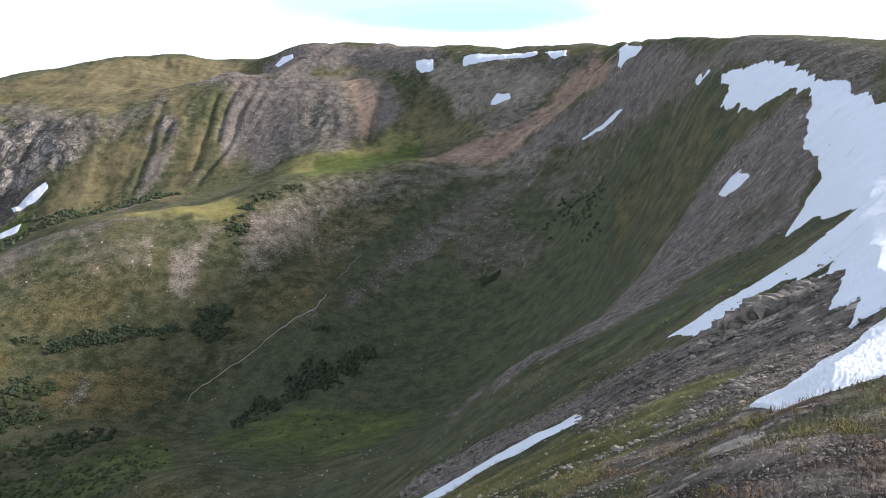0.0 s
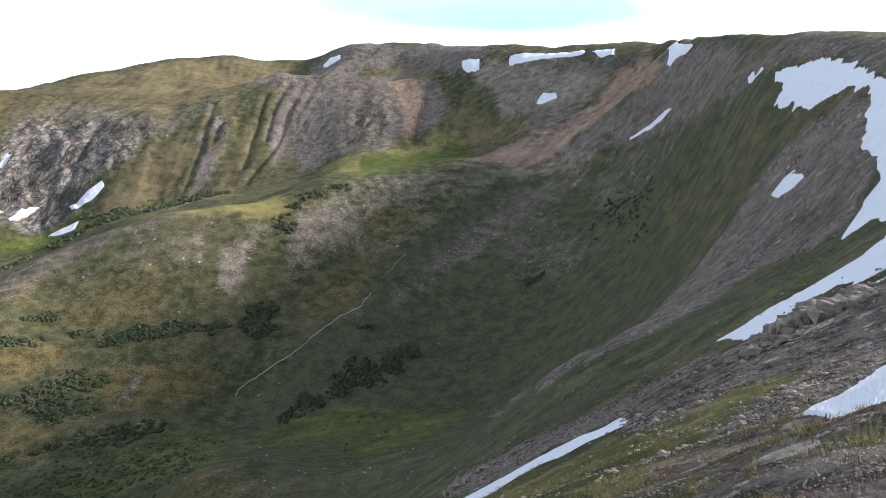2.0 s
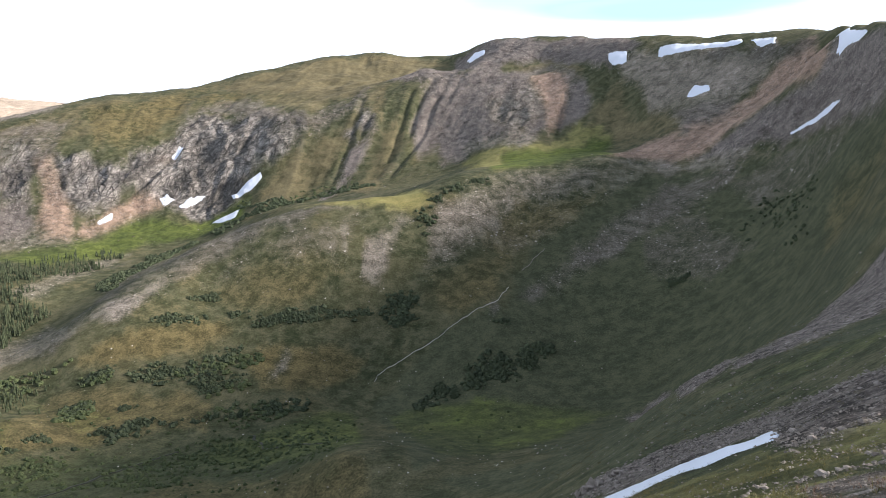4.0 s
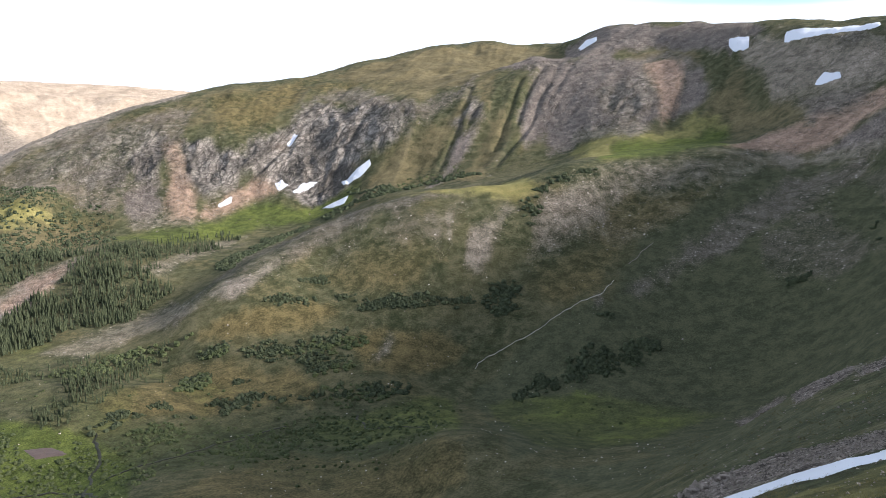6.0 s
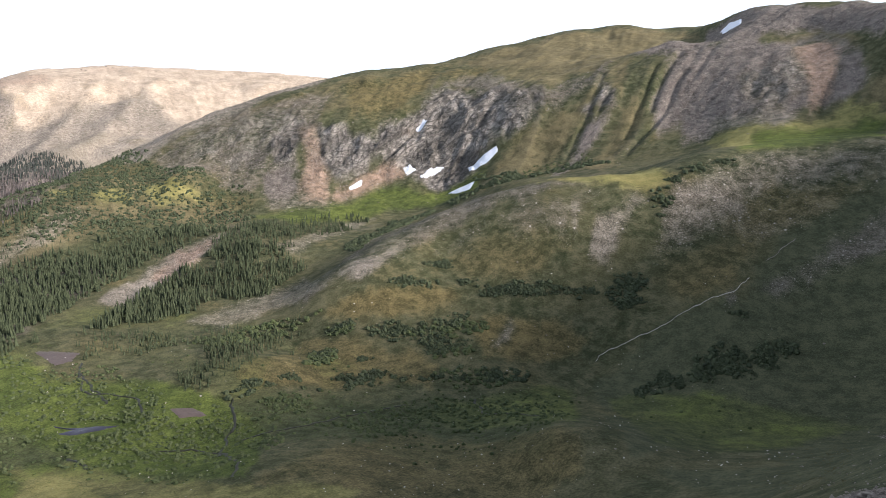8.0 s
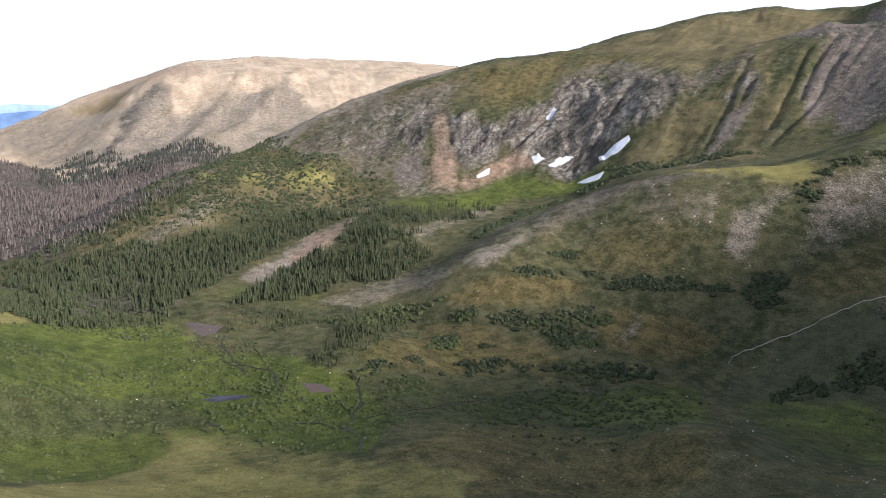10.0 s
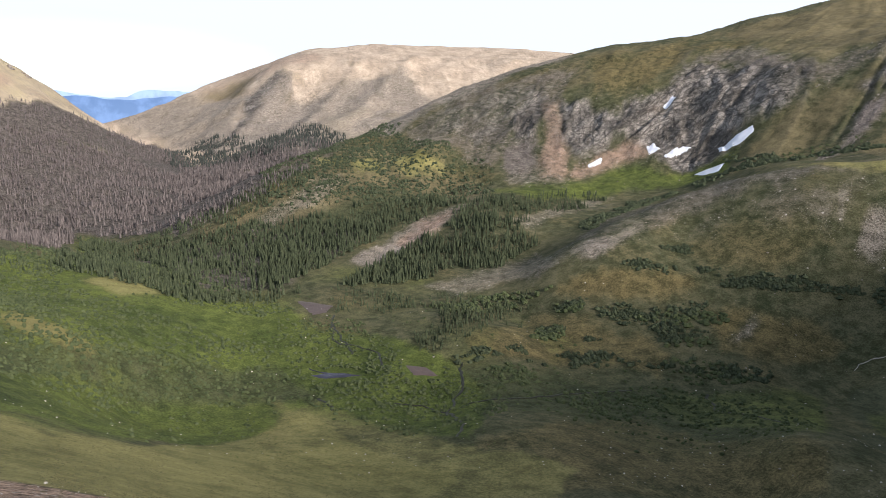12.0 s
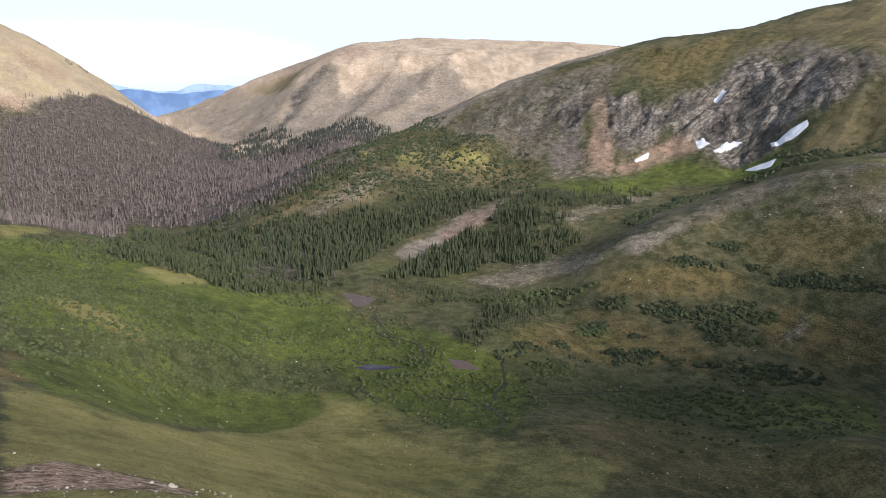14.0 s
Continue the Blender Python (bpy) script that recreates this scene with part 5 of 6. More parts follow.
wood("stunted", 3, 2.4, [(-11.4, 515), (-13.0, 493), (-12.7, 476), (-11.0, 497)])
wood("krumm", 3, 2.2, [(28.9, 885), (24.5, 926), (20.6, 912), (21.4, 885), (26.4, 889)])
wood("stunted", 5, 3.4, [(31.6, 896), (30.3, 917), (27.1, 907), (27.8, 884), (30.3, 871)])
wood("spruce", 5, 8, [(80, 716), (75.1, 652), (69.7, 582), (63.5, 577), (65.3, 540), (70.6, 528), (80.1, 597)])
wood("spruce", 4, 8, [(78.8, 1099), (76.1, 950), (75, 834), (77.8, 679)])
wood("dead", 2.4, 12, [(71.7, 1674), (66.6, 1656), (61.3, 1150), (61.4, 1150), (67.6, 1150), (71, 1232)])
wood("dead", 2.2, 11, [(86, 1695), (82.6, 1763), (79.2, 1764), (75.5, 1849), (70.4, 1639), (66.6, 1633), (61.3, 1150), (58.7, 1094), (61.4, 1150), (68.4, 1150), (72, 1150), (76, 1093), (78.7, 1138), (80, 904), (86.9, 641)])
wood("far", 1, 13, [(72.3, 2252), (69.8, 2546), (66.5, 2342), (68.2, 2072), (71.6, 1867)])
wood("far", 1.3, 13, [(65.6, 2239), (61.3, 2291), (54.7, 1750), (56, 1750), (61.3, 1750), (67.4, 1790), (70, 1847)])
wood("far_dead", 0.7, 11, [(84.9, 1768), (81.8, 1912), (78.5, 1992), (75.8, 2141), (73.1, 2730), (70.4, 2025), (75.5, 1831), (79.2, 1744), (82.6, 1754)])
wood("far_dead", 1.5, 11, [(71.6, 1867), (66.5, 1901), (61.3, 1975), (57.8, 1750), (61.3, 1750), (66.6, 1633), (70.4, 1608)])

def plant(name, kind, templates, material, label, wide=1.0):
    t = np.concatenate(GROVES[kind])
    r = np.random.RandomState(5)
    lean = r.normal(0, 0.03, (len(t), 2))
    v, f = spread(templates, t[:, :3], t[:, 3] * wide, t[:, 4], tall=r.uniform(0.8, 1.2, len(t)), tilt=lean)
    thing(name, raw_mesh(name, v, f, False), material, label, "forest", kind="stuff")


plant("spruce_forest", "spruce", GREEN, SPRUCE_MAT, "dark green spruce forest on the valley slopes")
plant("dead_forest", "dead", GREY, DEAD_MAT, "grey beetle-killed spruce forest on a far slope")
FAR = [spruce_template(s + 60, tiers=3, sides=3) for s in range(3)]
plant("far_forest", "far", FAR, HAZED_SPRUCE_MAT, "distant dark spruce forest below a mountain")
plant("far_dead_forest", "far_dead", [spruce_template(s + 80, tiers=2, sides=3, slim=0.12) for s in range(3)], DEAD_MAT, "distant grey dead forest lining the valley")
plant("stunted_spruce", "stunted", [shrub_template(s + 70) for s in range(6)], SPRUCE_MAT, "patches of dark wind-stunted spruce on the moor", 1.3)
plant("willow_brush", "krumm", [shrub_template(s + 80, 6, 5) for s in range(6)], WILLOW_MAT, "low green willow brush on the wet valley floor", 1.3)


def willows(count, seed):
    """Knee-high willow over the wet ground."""
    r = np.random.RandomState(seed)
    n = count * 8
    b, d = r.uniform(8, 91, n), np.sqrt(r.uniform(240 ** 2, 580 ** 2, n))
    i, j = np.searchsorted(D_ALL, d) - 1, np.clip(((b + 36) / B_STEP).astype(int), 0, len(B_FINE) - 1)
    x, y = plan(b, d)
    w = (COVER["brush"][i, j] + 0.22 * COVER["lush"][i, j]) * smooth(-0.15, 0.35, fbm(x / 16, y / 16, 3, seed)) * smooth(0.5, -0.6, COVER["rib"][i, j] * 0.5)
    keep = np.flatnonzero((r.uniform(0, 1, n) < w) & dry_ground(b, d))[:count]
    b, d, x, y = b[keep], d[keep], x[keep], y[keep]
    v, f = spread([shrub_template(s + 40, 5, 3) for s in range(5)], np.stack([x, y, height(b, d) - 0.1], 1), r.uniform(1.0, 2.6, len(b)), r.uniform(0, 6.28, len(b)))
    thing("willow_carpet", raw_mesh("willow_carpet", v, f, False), WILLOW_MAT, "knee-high green willow carpet on the valley floor", "shrub", kind="stuff")


willows(4200, 77)


def tussocks(name, count, b_span, d_span, scale, kinds, material, label, seed):
    """Low mounds of grass, thickest where the named kinds of ground lie."""
    r = np.random.RandomState(seed)
    n = count * 5
    b, d = r.uniform(*b_span, n), np.exp(r.uniform(math.log(d_span[0]), math.log(d_span[1]), n))
    x, y = plan(b, d)
    i, j = np.searchsorted(D_ALL, d) - 1, np.clip(((b + 36) / B_STEP).astype(int), 0, len(B_FINE) - 1)
    w = sum(share * COVER[kind][i, j] for kind, share in kinds) + 0.08
    w = w * smooth(-0.45, 0.3, fbm(x / (d * 0.05), y / (d * 0.05), 3, seed))
    keep = np.flatnonzero((r.uniform(0, 1, n) < w) & dry_ground(b, d))[:count]
    b, d, x, y = b[keep], d[keep], x[keep], y[keep]
    size = r.uniform(*scale, len(b)) * (d / d_span[1]) ** 0.6
    v, f = spread([brush_template(s + seed, 7) for s in range(6)], np.stack([x, y, height(b, d) - 0.05 * size], 1), size, r.uniform(0, 6.28, len(b)), tall=r.uniform(0.5, 0.9, len(b)))
    thing(name, raw_mesh(name, v, f, False), material, label, "grass", kind="stuff")


TUSSOCK_MAT = leaf_material("olive_tussock", (0.050, 0.052, 0.026), (0.135, 0.122, 0.060))
MARSH_MAT = leaf_material("marsh_grass", (0.034, 0.050, 0.016), (0.110, 0.140, 0.044))
tussocks("meadow_tussocks", 9500, (5, 91), (45, 560), (0.8, 2.0), (("straw", 1.0), ("dry", 0.9), ("turf", 0.6)), TUSSOCK_MAT, "olive and straw-coloured grass tussocks on the slopes", 401)
tussocks("marsh_tussocks", 6000, (20, 91), (230, 560), (0.9, 2.6), (("lush", 1.0), ("brush", 0.5)), MARSH_MAT, "green sedge tussocks in the wet meadow", 411)
tussocks("slope_tussocks", 4500, (-30, 14), (60, 700), (0.9, 2.8), (("turf", 1.0), ("dry", 0.8), ("lush", 0.6)), TUSSOCK_MAT, "dull green tussocks on the steep side slope", 421)


def thicket(bearing, dist, half_width, half_depth):
    """One island of wind-stunted spruce: many bushy clumps on an oval footprint."""
    r = np.random.RandomState(int(bearing * 10 + dist) % 9999)
    n = int(np.clip(half_width * half_depth * 1.1, 14, 150))
    a, q = r.uniform(0, 6.28, n), np.sqrt(r.uniform(0, 1, n))
    q = q * (0.8 + 0.35 * np.sin(a * 3 + r.uniform(0, 6)))
    across, along = half_width * q * np.cos(a), half_depth * q * np.sin(a)
    b, d = bearing + np.degrees(across / dist), dist + along
    x, y = plan(b, d)
    size = r.uniform(1.5, 3.6, n) * (1.15 - 0.45 * q)
    order = np.argsort(a)
    x, y, z, size = x[order], y[order], (height(b, d) - 0.15)[order], size[order]
    base = new("spruce_thicket")
    px, py = plan(bearing, dist)
    base.location = (px, py, float(height(bearing, dist)))
    tagged(base, "dark low island of wind-stunted spruce on grass", "shrub", "stunted spruce thickets")
    shares = min(7, max(2, n // 12))
    for k in range(shares):
        lo, hi = n * k // shares, n * (k + 1) // shares
        v, f = spread(BUSH, np.stack([x, y, z], 1)[lo:hi] - np.array(base.location), size[lo:hi], r.uniform(0, 6.28, hi - lo), tall=r.uniform(0.8, 1.3, hi - lo))
        mesh = raw_mesh("shrub", v, f, False)
        mesh.materials.append(SPRUCE_MAT)
        new("shrub", mesh).parent = base


thicket(18.1, 534, 14, 10)
thicket(17.8, 518, 12, 6)
thicket(10.3, 451, 19, 12)
thicket(7.8, 462, 13, 8)
thicket(6.6, 477, 7, 5)
thicket(14.8, 439, 8, 9)
thicket(16.4, 423, 5, 5)
thicket(9.7, 504, 7, 4)
thicket(-3.5, 536, 8, 6)
thicket(-4.3, 540, 5, 4)
thicket(25, 527, 16, 4)
thicket(23.2, 531, 10, 3)
thicket(21.7, 529, 9, 4)
thicket(28.2, 532, 11, 4)
thicket(30.9, 545, 9, 4)
thicket(26.9, 533, 28, 5)
thicket(33, 568, 15, 6)
thicket(35.9, 543, 13, 6)
thicket(32.9, 466, 19, 11)
thicket(36.3, 488, 15, 6)
thicket(40.9, 504, 13, 6)
thicket(42.7, 473, 11, 12)
thicket(39.3, 459, 6, 4)
thicket(38.2, 436, 8, 6)
thicket(40.9, 435, 9, 6)
thicket(45.2, 430, 8, 6)
thicket(48.1, 419, 12, 6)
thicket(31.3, 422, 8, 4)
thicket(21.1, 529, 10, 4)
thicket(11.8, 661, 12, 4)
thicket(13.4, 651, 11, 5)
thicket(15.1, 635, 8, 6)
thicket(15.9, 597, 4, 2)


def bark_material():
    m = Nodes("spruce_bark", 0.95, 0.1)
    return m.done(m.mix(m.noise(0.3, 4), (0.055, 0.045, 0.040), (0.15, 0.125, 0.11)))


BARK_MAT = bark_material()
TREE_PARTS = []
for s in range(5):
    v, f = spruce_template(s + 120, tiers=7, sides=7, slim=0.2)
    sides = 7
    a = np.arange(sides) * 6.283 / sides
    trunk = np.concatenate([np.stack([q * np.cos(a), q * np.sin(a), np.full(sides, h)], 1) for q, h in ((0.026, -0.06), (0.020, 0.12), (0.010, 0.6), (0.002, 0.97))])
    stem, needles = raw_mesh("trunk", trunk, grid_faces(4, sides, True)), raw_mesh("crown", v[4:], f[3:] - 4, False)
    stem.materials.append(BARK_MAT)
    needles.materials.append(SPRUCE_MAT)
    TREE_PARTS.append((stem, needles))


def spruce_tree(bearing, dist, tall, k):
    """A spruce that stands by itself at the edge of the wood."""
    tree = new("spruce_tree")
    x, y = plan(bearing, dist)
    tree.location, tree.scale, tree.rotation_euler = (x, y, float(height(bearing, dist)) - 0.05), (tall, tall, tall), (0, 0, k * 1.7)
    tagged(tree, "small dark green spruce at the edge of the forest", "tree", "lone spruces")
    for name, mesh in zip(("trunk", "crown"), TREE_PARTS[k % 5]):
        new(name, mesh).parent = tree


spruce_tree(72.5, 595, 6.4, 0)
spruce_tree(72.8, 593, 6.4, 1)
spruce_tree(69.6, 584, 7.9, 2)
spruce_tree(72.6, 573, 5.9, 3)
spruce_tree(72.8, 591, 5.7, 4)
spruce_tree(69.6, 583, 8.0, 5)
spruce_tree(70.1, 602, 6.0, 6)
spruce_tree(70.9, 580, 8.2, 7)
spruce_tree(63.2, 579, 6.3, 8)
spruce_tree(64.4, 571, 4.8, 9)
spruce_tree(65.4, 583, 7.5, 10)
spruce_tree(63.3, 569, 5.3, 11)
spruce_tree(63.1, 568, 7.3, 12)
spruce_tree(63.4, 570, 5.6, 13)
spruce_tree(64.8, 573, 4.8, 14)
spruce_tree(66.3, 564, 4.4, 15)
spruce_tree(60.6, 572, 4.4, 16)
spruce_tree(58.8, 576, 4.6, 17)
spruce_tree(57, 582, 4.8, 18)
spruce_tree(60, 571, 4.4, 19)
spruce_tree(59.4, 569, 4.6, 20)
spruce_tree(58.7, 566, 3.9, 21)
spruce_tree(64.5, 1013, 5.9, 22)
spruce_tree(61.6, 962, 4.6, 23)
spruce_tree(64, 979, 3.7, 24)
spruce_tree(61.2, 920, 6.5, 25)
spruce_tree(61, 914, 3.7, 26)
spruce_tree(63.4, 935, 5.9, 27)
spruce_tree(62.8, 929, 5.5, 28)
spruce_tree(60.6, 951, 4.2, 29)
spruce_tree(56.3, 1001, 4.0, 30)
spruce_tree(53.6, 967, 3.0, 31)
spruce_tree(58.5, 985, 5.0, 32)
spruce_tree(56.8, 988, 3.2, 33)
spruce_tree(53.5, 965, 3.5, 34)
spruce_tree(58.4, 993, 3.4, 35)
spruce_tree(55.1, 992, 3.1, 36)
spruce_tree(56.1, 994, 5.5, 37)
spruce_tree(52, 904, 5.9, 38)
spruce_tree(51, 889, 5.0, 39)
spruce_tree(51.6, 918, 3.7, 40)
spruce_tree(50.9, 925, 6.3, 41)
spruce_tree(49.5, 900, 3.7, 42)
spruce_tree(51.5, 924, 4.2, 43)
spruce_tree(46.5, 806, 4.7, 44)
spruce_tree(47.3, 802, 6.2, 45)
spruce_tree(43.2, 840, 7.4, 46)
spruce_tree(44.6, 823, 6.8, 47)
spruce_tree(45.3, 839, 4.9, 48)
spruce_tree(43.7, 826, 7.4, 49)
spruce_tree(47.4, 472, 5.0, 50)
spruce_tree(46.2, 477, 4.3, 51)
spruce_tree(46.2, 486, 3.7, 52)
spruce_tree(45.2, 477, 3.2, 53)
spruce_tree(45, 479, 4.7, 54)
spruce_tree(48.4, 454, 3.3, 55)
spruce_tree(76.3, 845, 5.7, 56)
spruce_tree(78.8, 665, 8.0, 57)
spruce_tree(77, 747, 6.4, 58)
spruce_tree(79.3, 645, 5.5, 59)
spruce_tree(76.6, 877, 9.0, 60)
spruce_tree(76.9, 754, 7.9, 61)



# ---- stream, pond, trail ----
trail_line = [(20.3, 464), (20.1, 472), (18.6, 478), (17.3, 483), (15.5, 493), (14.4, 502), (12.8, 511), (11.5, 519), (10.1, 527), (9.3, 544)]
trail2_line = [(8.3, 568), (7.2, 584), (6.5, 594)]
brook_lines = (
    [(55.7, 354), (53.3, 352), (51.1, 339), (49.8, 309), (50.5, 282)],
    [(49.4, 353), (44.7, 355), (41.0, 372), (35.7, 388)],
    [(30.2, 393), (29.3, 370), (26.5, 360), (24.2, 345)],
    [(60.5, 508), (60.7, 477), (60.6, 455), (59.4, 441), (59.1, 427)],
    [(61.9, 370), (61.2, 359), (60.9, 348)],
    [(50.1, 404), (49.8, 377), (50.4, 358), (51.2, 332)],
    [(60.6, 490), (59.6, 444), (56.8, 421), (56.5, 396)],
)


def ribbon(name, line, width, material, label, category, seed=1, lift=0.3):
    """A narrow winding band laid on the ground."""
    line = np.array(line, float)
    s = np.concatenate([[0], np.cumsum(np.hypot(*np.diff(np.stack(plan(line[:, 0], line[:, 1]), 1), axis=0).T))])
    n = max(8, int(s[-1] / 1.5))
    at = np.linspace(0, s[-1], n)
    b, d = np.interp(at, s, line[:, 0]), np.interp(at, s, line[:, 1])
    x, y = plan(b, d)
    wig = fbm(at / 9, at * 0 + seed, 3, seed) * 2.2
    tx, ty = np.gradient(x), np.gradient(y)
    ln = np.hypot(tx, ty)
    nx, ny = -ty / ln, tx / ln
    half = width * (0.6 + 0.5 * value_noise(at / 4, at * 0 + 3, seed + 4)) / 2
    verts = []
    for side in (-1, -0.4, 0.4, 1):
        px, py = x + nx * (wig + half * side), y + ny * (wig + half * side)
        verts.append(np.stack([px, py, height(np.degrees(np.arctan2(-px, py)), np.hypot(px, py)) + (lift if abs(side) < 1 else -0.1)], 1))
    verts = np.stack(verts, 1).reshape(-1, 3)
    return thing(name, raw_mesh(name, verts, grid_faces(n, 4)), material, label, category)


def pool(name, line, material, label, category, level=0.25, kind=""):
    """A sheet with a wandering shore, level like water or following the ground like mud."""
    line = np.array(line, float)
    px, py = plan(line[:, 0], line[:, 1])
    cx, cy = px.mean(), py.mean()
    order = np.argsort(np.arctan2(py - cy, px - cx))
    px, py = px[order], py[order]
    t = np.linspace(0, len(px), 90, endpoint=False)
    x = np.interp(t, np.arange(len(px) + 1), np.append(px, px[0])) + fbm(t, t * 0, 3, 71) * 1.2
    y = np.interp(t, np.arange(len(py) + 1), np.append(py, py[0])) + fbm(t, t * 0 + 9, 3, 72) * 1.2
    rings = [np.stack([cx + (x - cx) * k, cy + (y - cy) * k], 1) for k in (0.02, 0.35, 0.7, 1.0)]
    verts = []
    for k, ring in enumerate(rings):
        z = height(np.degrees(np.arctan2(-ring[:, 0], ring[:, 1])), np.hypot(ring[:, 0], ring[:, 1])) + level
        verts.append(np.column_stack([ring, z - (0.35 if k == 3 else 0)]))
    verts = np.concatenate(verts)
    if kind == "water":
        verts[:, 2] = np.where(np.arange(len(verts)) < 270, np.median(verts[:, 2]) + 0.4, verts[:, 2])
    return thing(name, raw_mesh(name, verts, grid_faces(4, 90, True)), material, label, category)


pool("pond", pond_line, WATER_MAT, "small dark pond in a green wet meadow", "pond", 0.3)
pool("mud_flat", mud_line, MUD_MAT, "purple-brown mud flat by the stream", "mud", 0.25)
pool("mud_flat", mud2_line, MUD_MAT, "small brown mud pan in the meadow", "mud", 0.25)
for k, line in enumerate(brook_lines):
    ribbon("stream", line, 2.2, PEAT_MAT, "narrow dark brook winding through wet meadow", "stream", 80 + k)
ribbon("trail", trail_line, 0.42, PALE_STONE_MAT, "thin pale stony trail across a green slope", "trail", 91)
ribbon("trail", trail2_line, 0.7, STONE_MAT, "faint upper end of the stony trail", "trail", 92)



# ---- rocks ----
def rock_template(seed, flat=0.7):
    """An angular stone one metre across, of twenty faces."""
    r = np.random.RandomState(seed)
    g = (1 + 5 ** 0.5) / 2
    v = np.array([(-1, g, 0), (1, g, 0), (-1, -g, 0), (1, -g, 0), (0, -1, g), (0, 1, g), (0, -1, -g), (0, 1, -g), (g, 0, -1), (g, 0, 1), (-g, 0, -1), (-g, 0, 1)], float)
    v *= r.uniform(0.7, 1.15, (12, 1)) * np.array((1, r.uniform(0.6, 1), flat)) / 3.4
    f = np.array([(0, 11, 5), (0, 5, 1), (0, 1, 7), (0, 7, 10), (0, 10, 11), (1, 5, 9), (5, 11, 4), (11, 10, 2), (10, 7, 6), (7, 1, 8),
                  (3, 9, 4), (3, 4, 2), (3, 2, 6), (3, 6, 8), (3, 8, 9), (4, 9, 5), (2, 4, 11), (6, 2, 10), (8, 6, 7), (9, 8, 1)])
    return v, f


def chip_template(seed):
    """A small angular stone of eight faces."""
    r = np.random.RandomState(seed)
    v = np.array([(1, 0, 0), (0, 1, 0), (-1, 0, 0), (0, -1, 0), (0, 0, 0.8), (0, 0, -0.5)], float) * 0.5
    v = v * r.uniform(0.6, 1.1, (6, 1)) + r.uniform(-0.12, 0.12, (6, 3))
    return v, np.array([(0, 1, 4), (1, 2, 4), (2, 3, 4), (3, 0, 4), (1, 0, 5), (2, 1, 5), (3, 2, 5), (0, 3, 5)])


STONES = [rock_template(s, 0.45 + 0.08 * (s % 5)) for s in range(9)]
CHIPS = [chip_template(s) for s in range(9)]


def strew(name, count, b_span, d_span, sizes, weigh, label, material, seed, templates=STONES):
    """Loose stones over a stretch of ground, thickest where weigh() is high."""
    r = np.random.RandomState(seed)
    n = count * 6
    b, d = r.uniform(*b_span, n), np.exp(r.uniform(math.log(d_span[0]), math.log(d_span[1]), n))
    x, y = plan(b, d)
    i, j = np.searchsorted(D_ALL, d) - 1, np.clip(((b + 36) / B_STEP).astype(int), 0, len(B_FINE) - 1)
    w = weigh(i, j) * (0.35 + 1.1 * smooth(-0.2, 0.5, fbm(x / (d_span[1] * 0.05), y / (d_span[1] * 0.05), 3, seed)))
    keep = np.flatnonzero(r.uniform(0, 1, n) < w)[:count]
    b, d, x, y = b[keep], d[keep], x[keep], y[keep]
    size = sizes[0] * (sizes[1] / sizes[0]) ** (r.uniform(0, 1, len(b)) ** 2.6 * np.clip(0.55 + 0.45 * np.log(d / d_span[0]) / math.log(d_span[1] / d_span[0]), 0, 1))
    v, f = spread(templates, np.stack([x, y, height(b, d) + 0.08 * size], 1), size, r.uniform(0, 6.28, len(b)))
    thing(name, raw_mesh(name, v, f, False), material, label, "stones", kind="stuff")


def stony(i, j):
    return 0.05 + COVER["gravel"][i, j] + 0.9 * COVER["scree"][i, j]


strew("scree_stones", 2200, (-34, 8), (12, 260), (0.05, 0.85), stony, "loose grey and tan scree stones on the steep bank", STONE_MAT, 101)
strew("bank_rubble", 6500, (-34, 6), (11, 65), (0.05, 0.24), stony, "angular rubble covering the steep stony bank", STONE_MAT, 106, CHIPS)
strew("slope_rubble", 6500, (-31, 6), (60, 330), (0.22, 0.9), stony, "grey rubble on the scree below the snowfield", STONE_MAT, 107, CHIPS)
strew("slope_boulders", 1300, (-26, 30), (250, 900), (0.5, 2.8), lambda i, j: 0.05 + 0.8 * COVER["scree"][i, j] + 0.7 * COVER["rust"][i, j] + 0.5 * COVER["pale"][i, j],
      "scattered boulders on the cirque slopes", STONE_MAT, 102)
strew("meadow_stones", 420, (5, 88), (230, 560), (0.4, 1.7), lambda i, j: 0.25 + 0.3 * COVER["dry"][i, j],
      "pale stones dotted over the meadows", PALE_STONE_MAT, 103)
strew("talus", 3600, (8, 60), (850, 1150), (1.2, 5.0), lambda i, j: 0.02 + COVER["scree"][i, j] + COVER["rust"][i, j] + 0.3 * COVER["rock"][i, j],
      "grey and rusty talus blocks under the cliffs", STONE_MAT, 104, CHIPS)


def part(name, mesh, material, parent, label=""):
    mesh.materials.append(material)
    ob = new(name, mesh)
    ob.parent = parent
    if label:
        tagged(ob, label)
    return ob


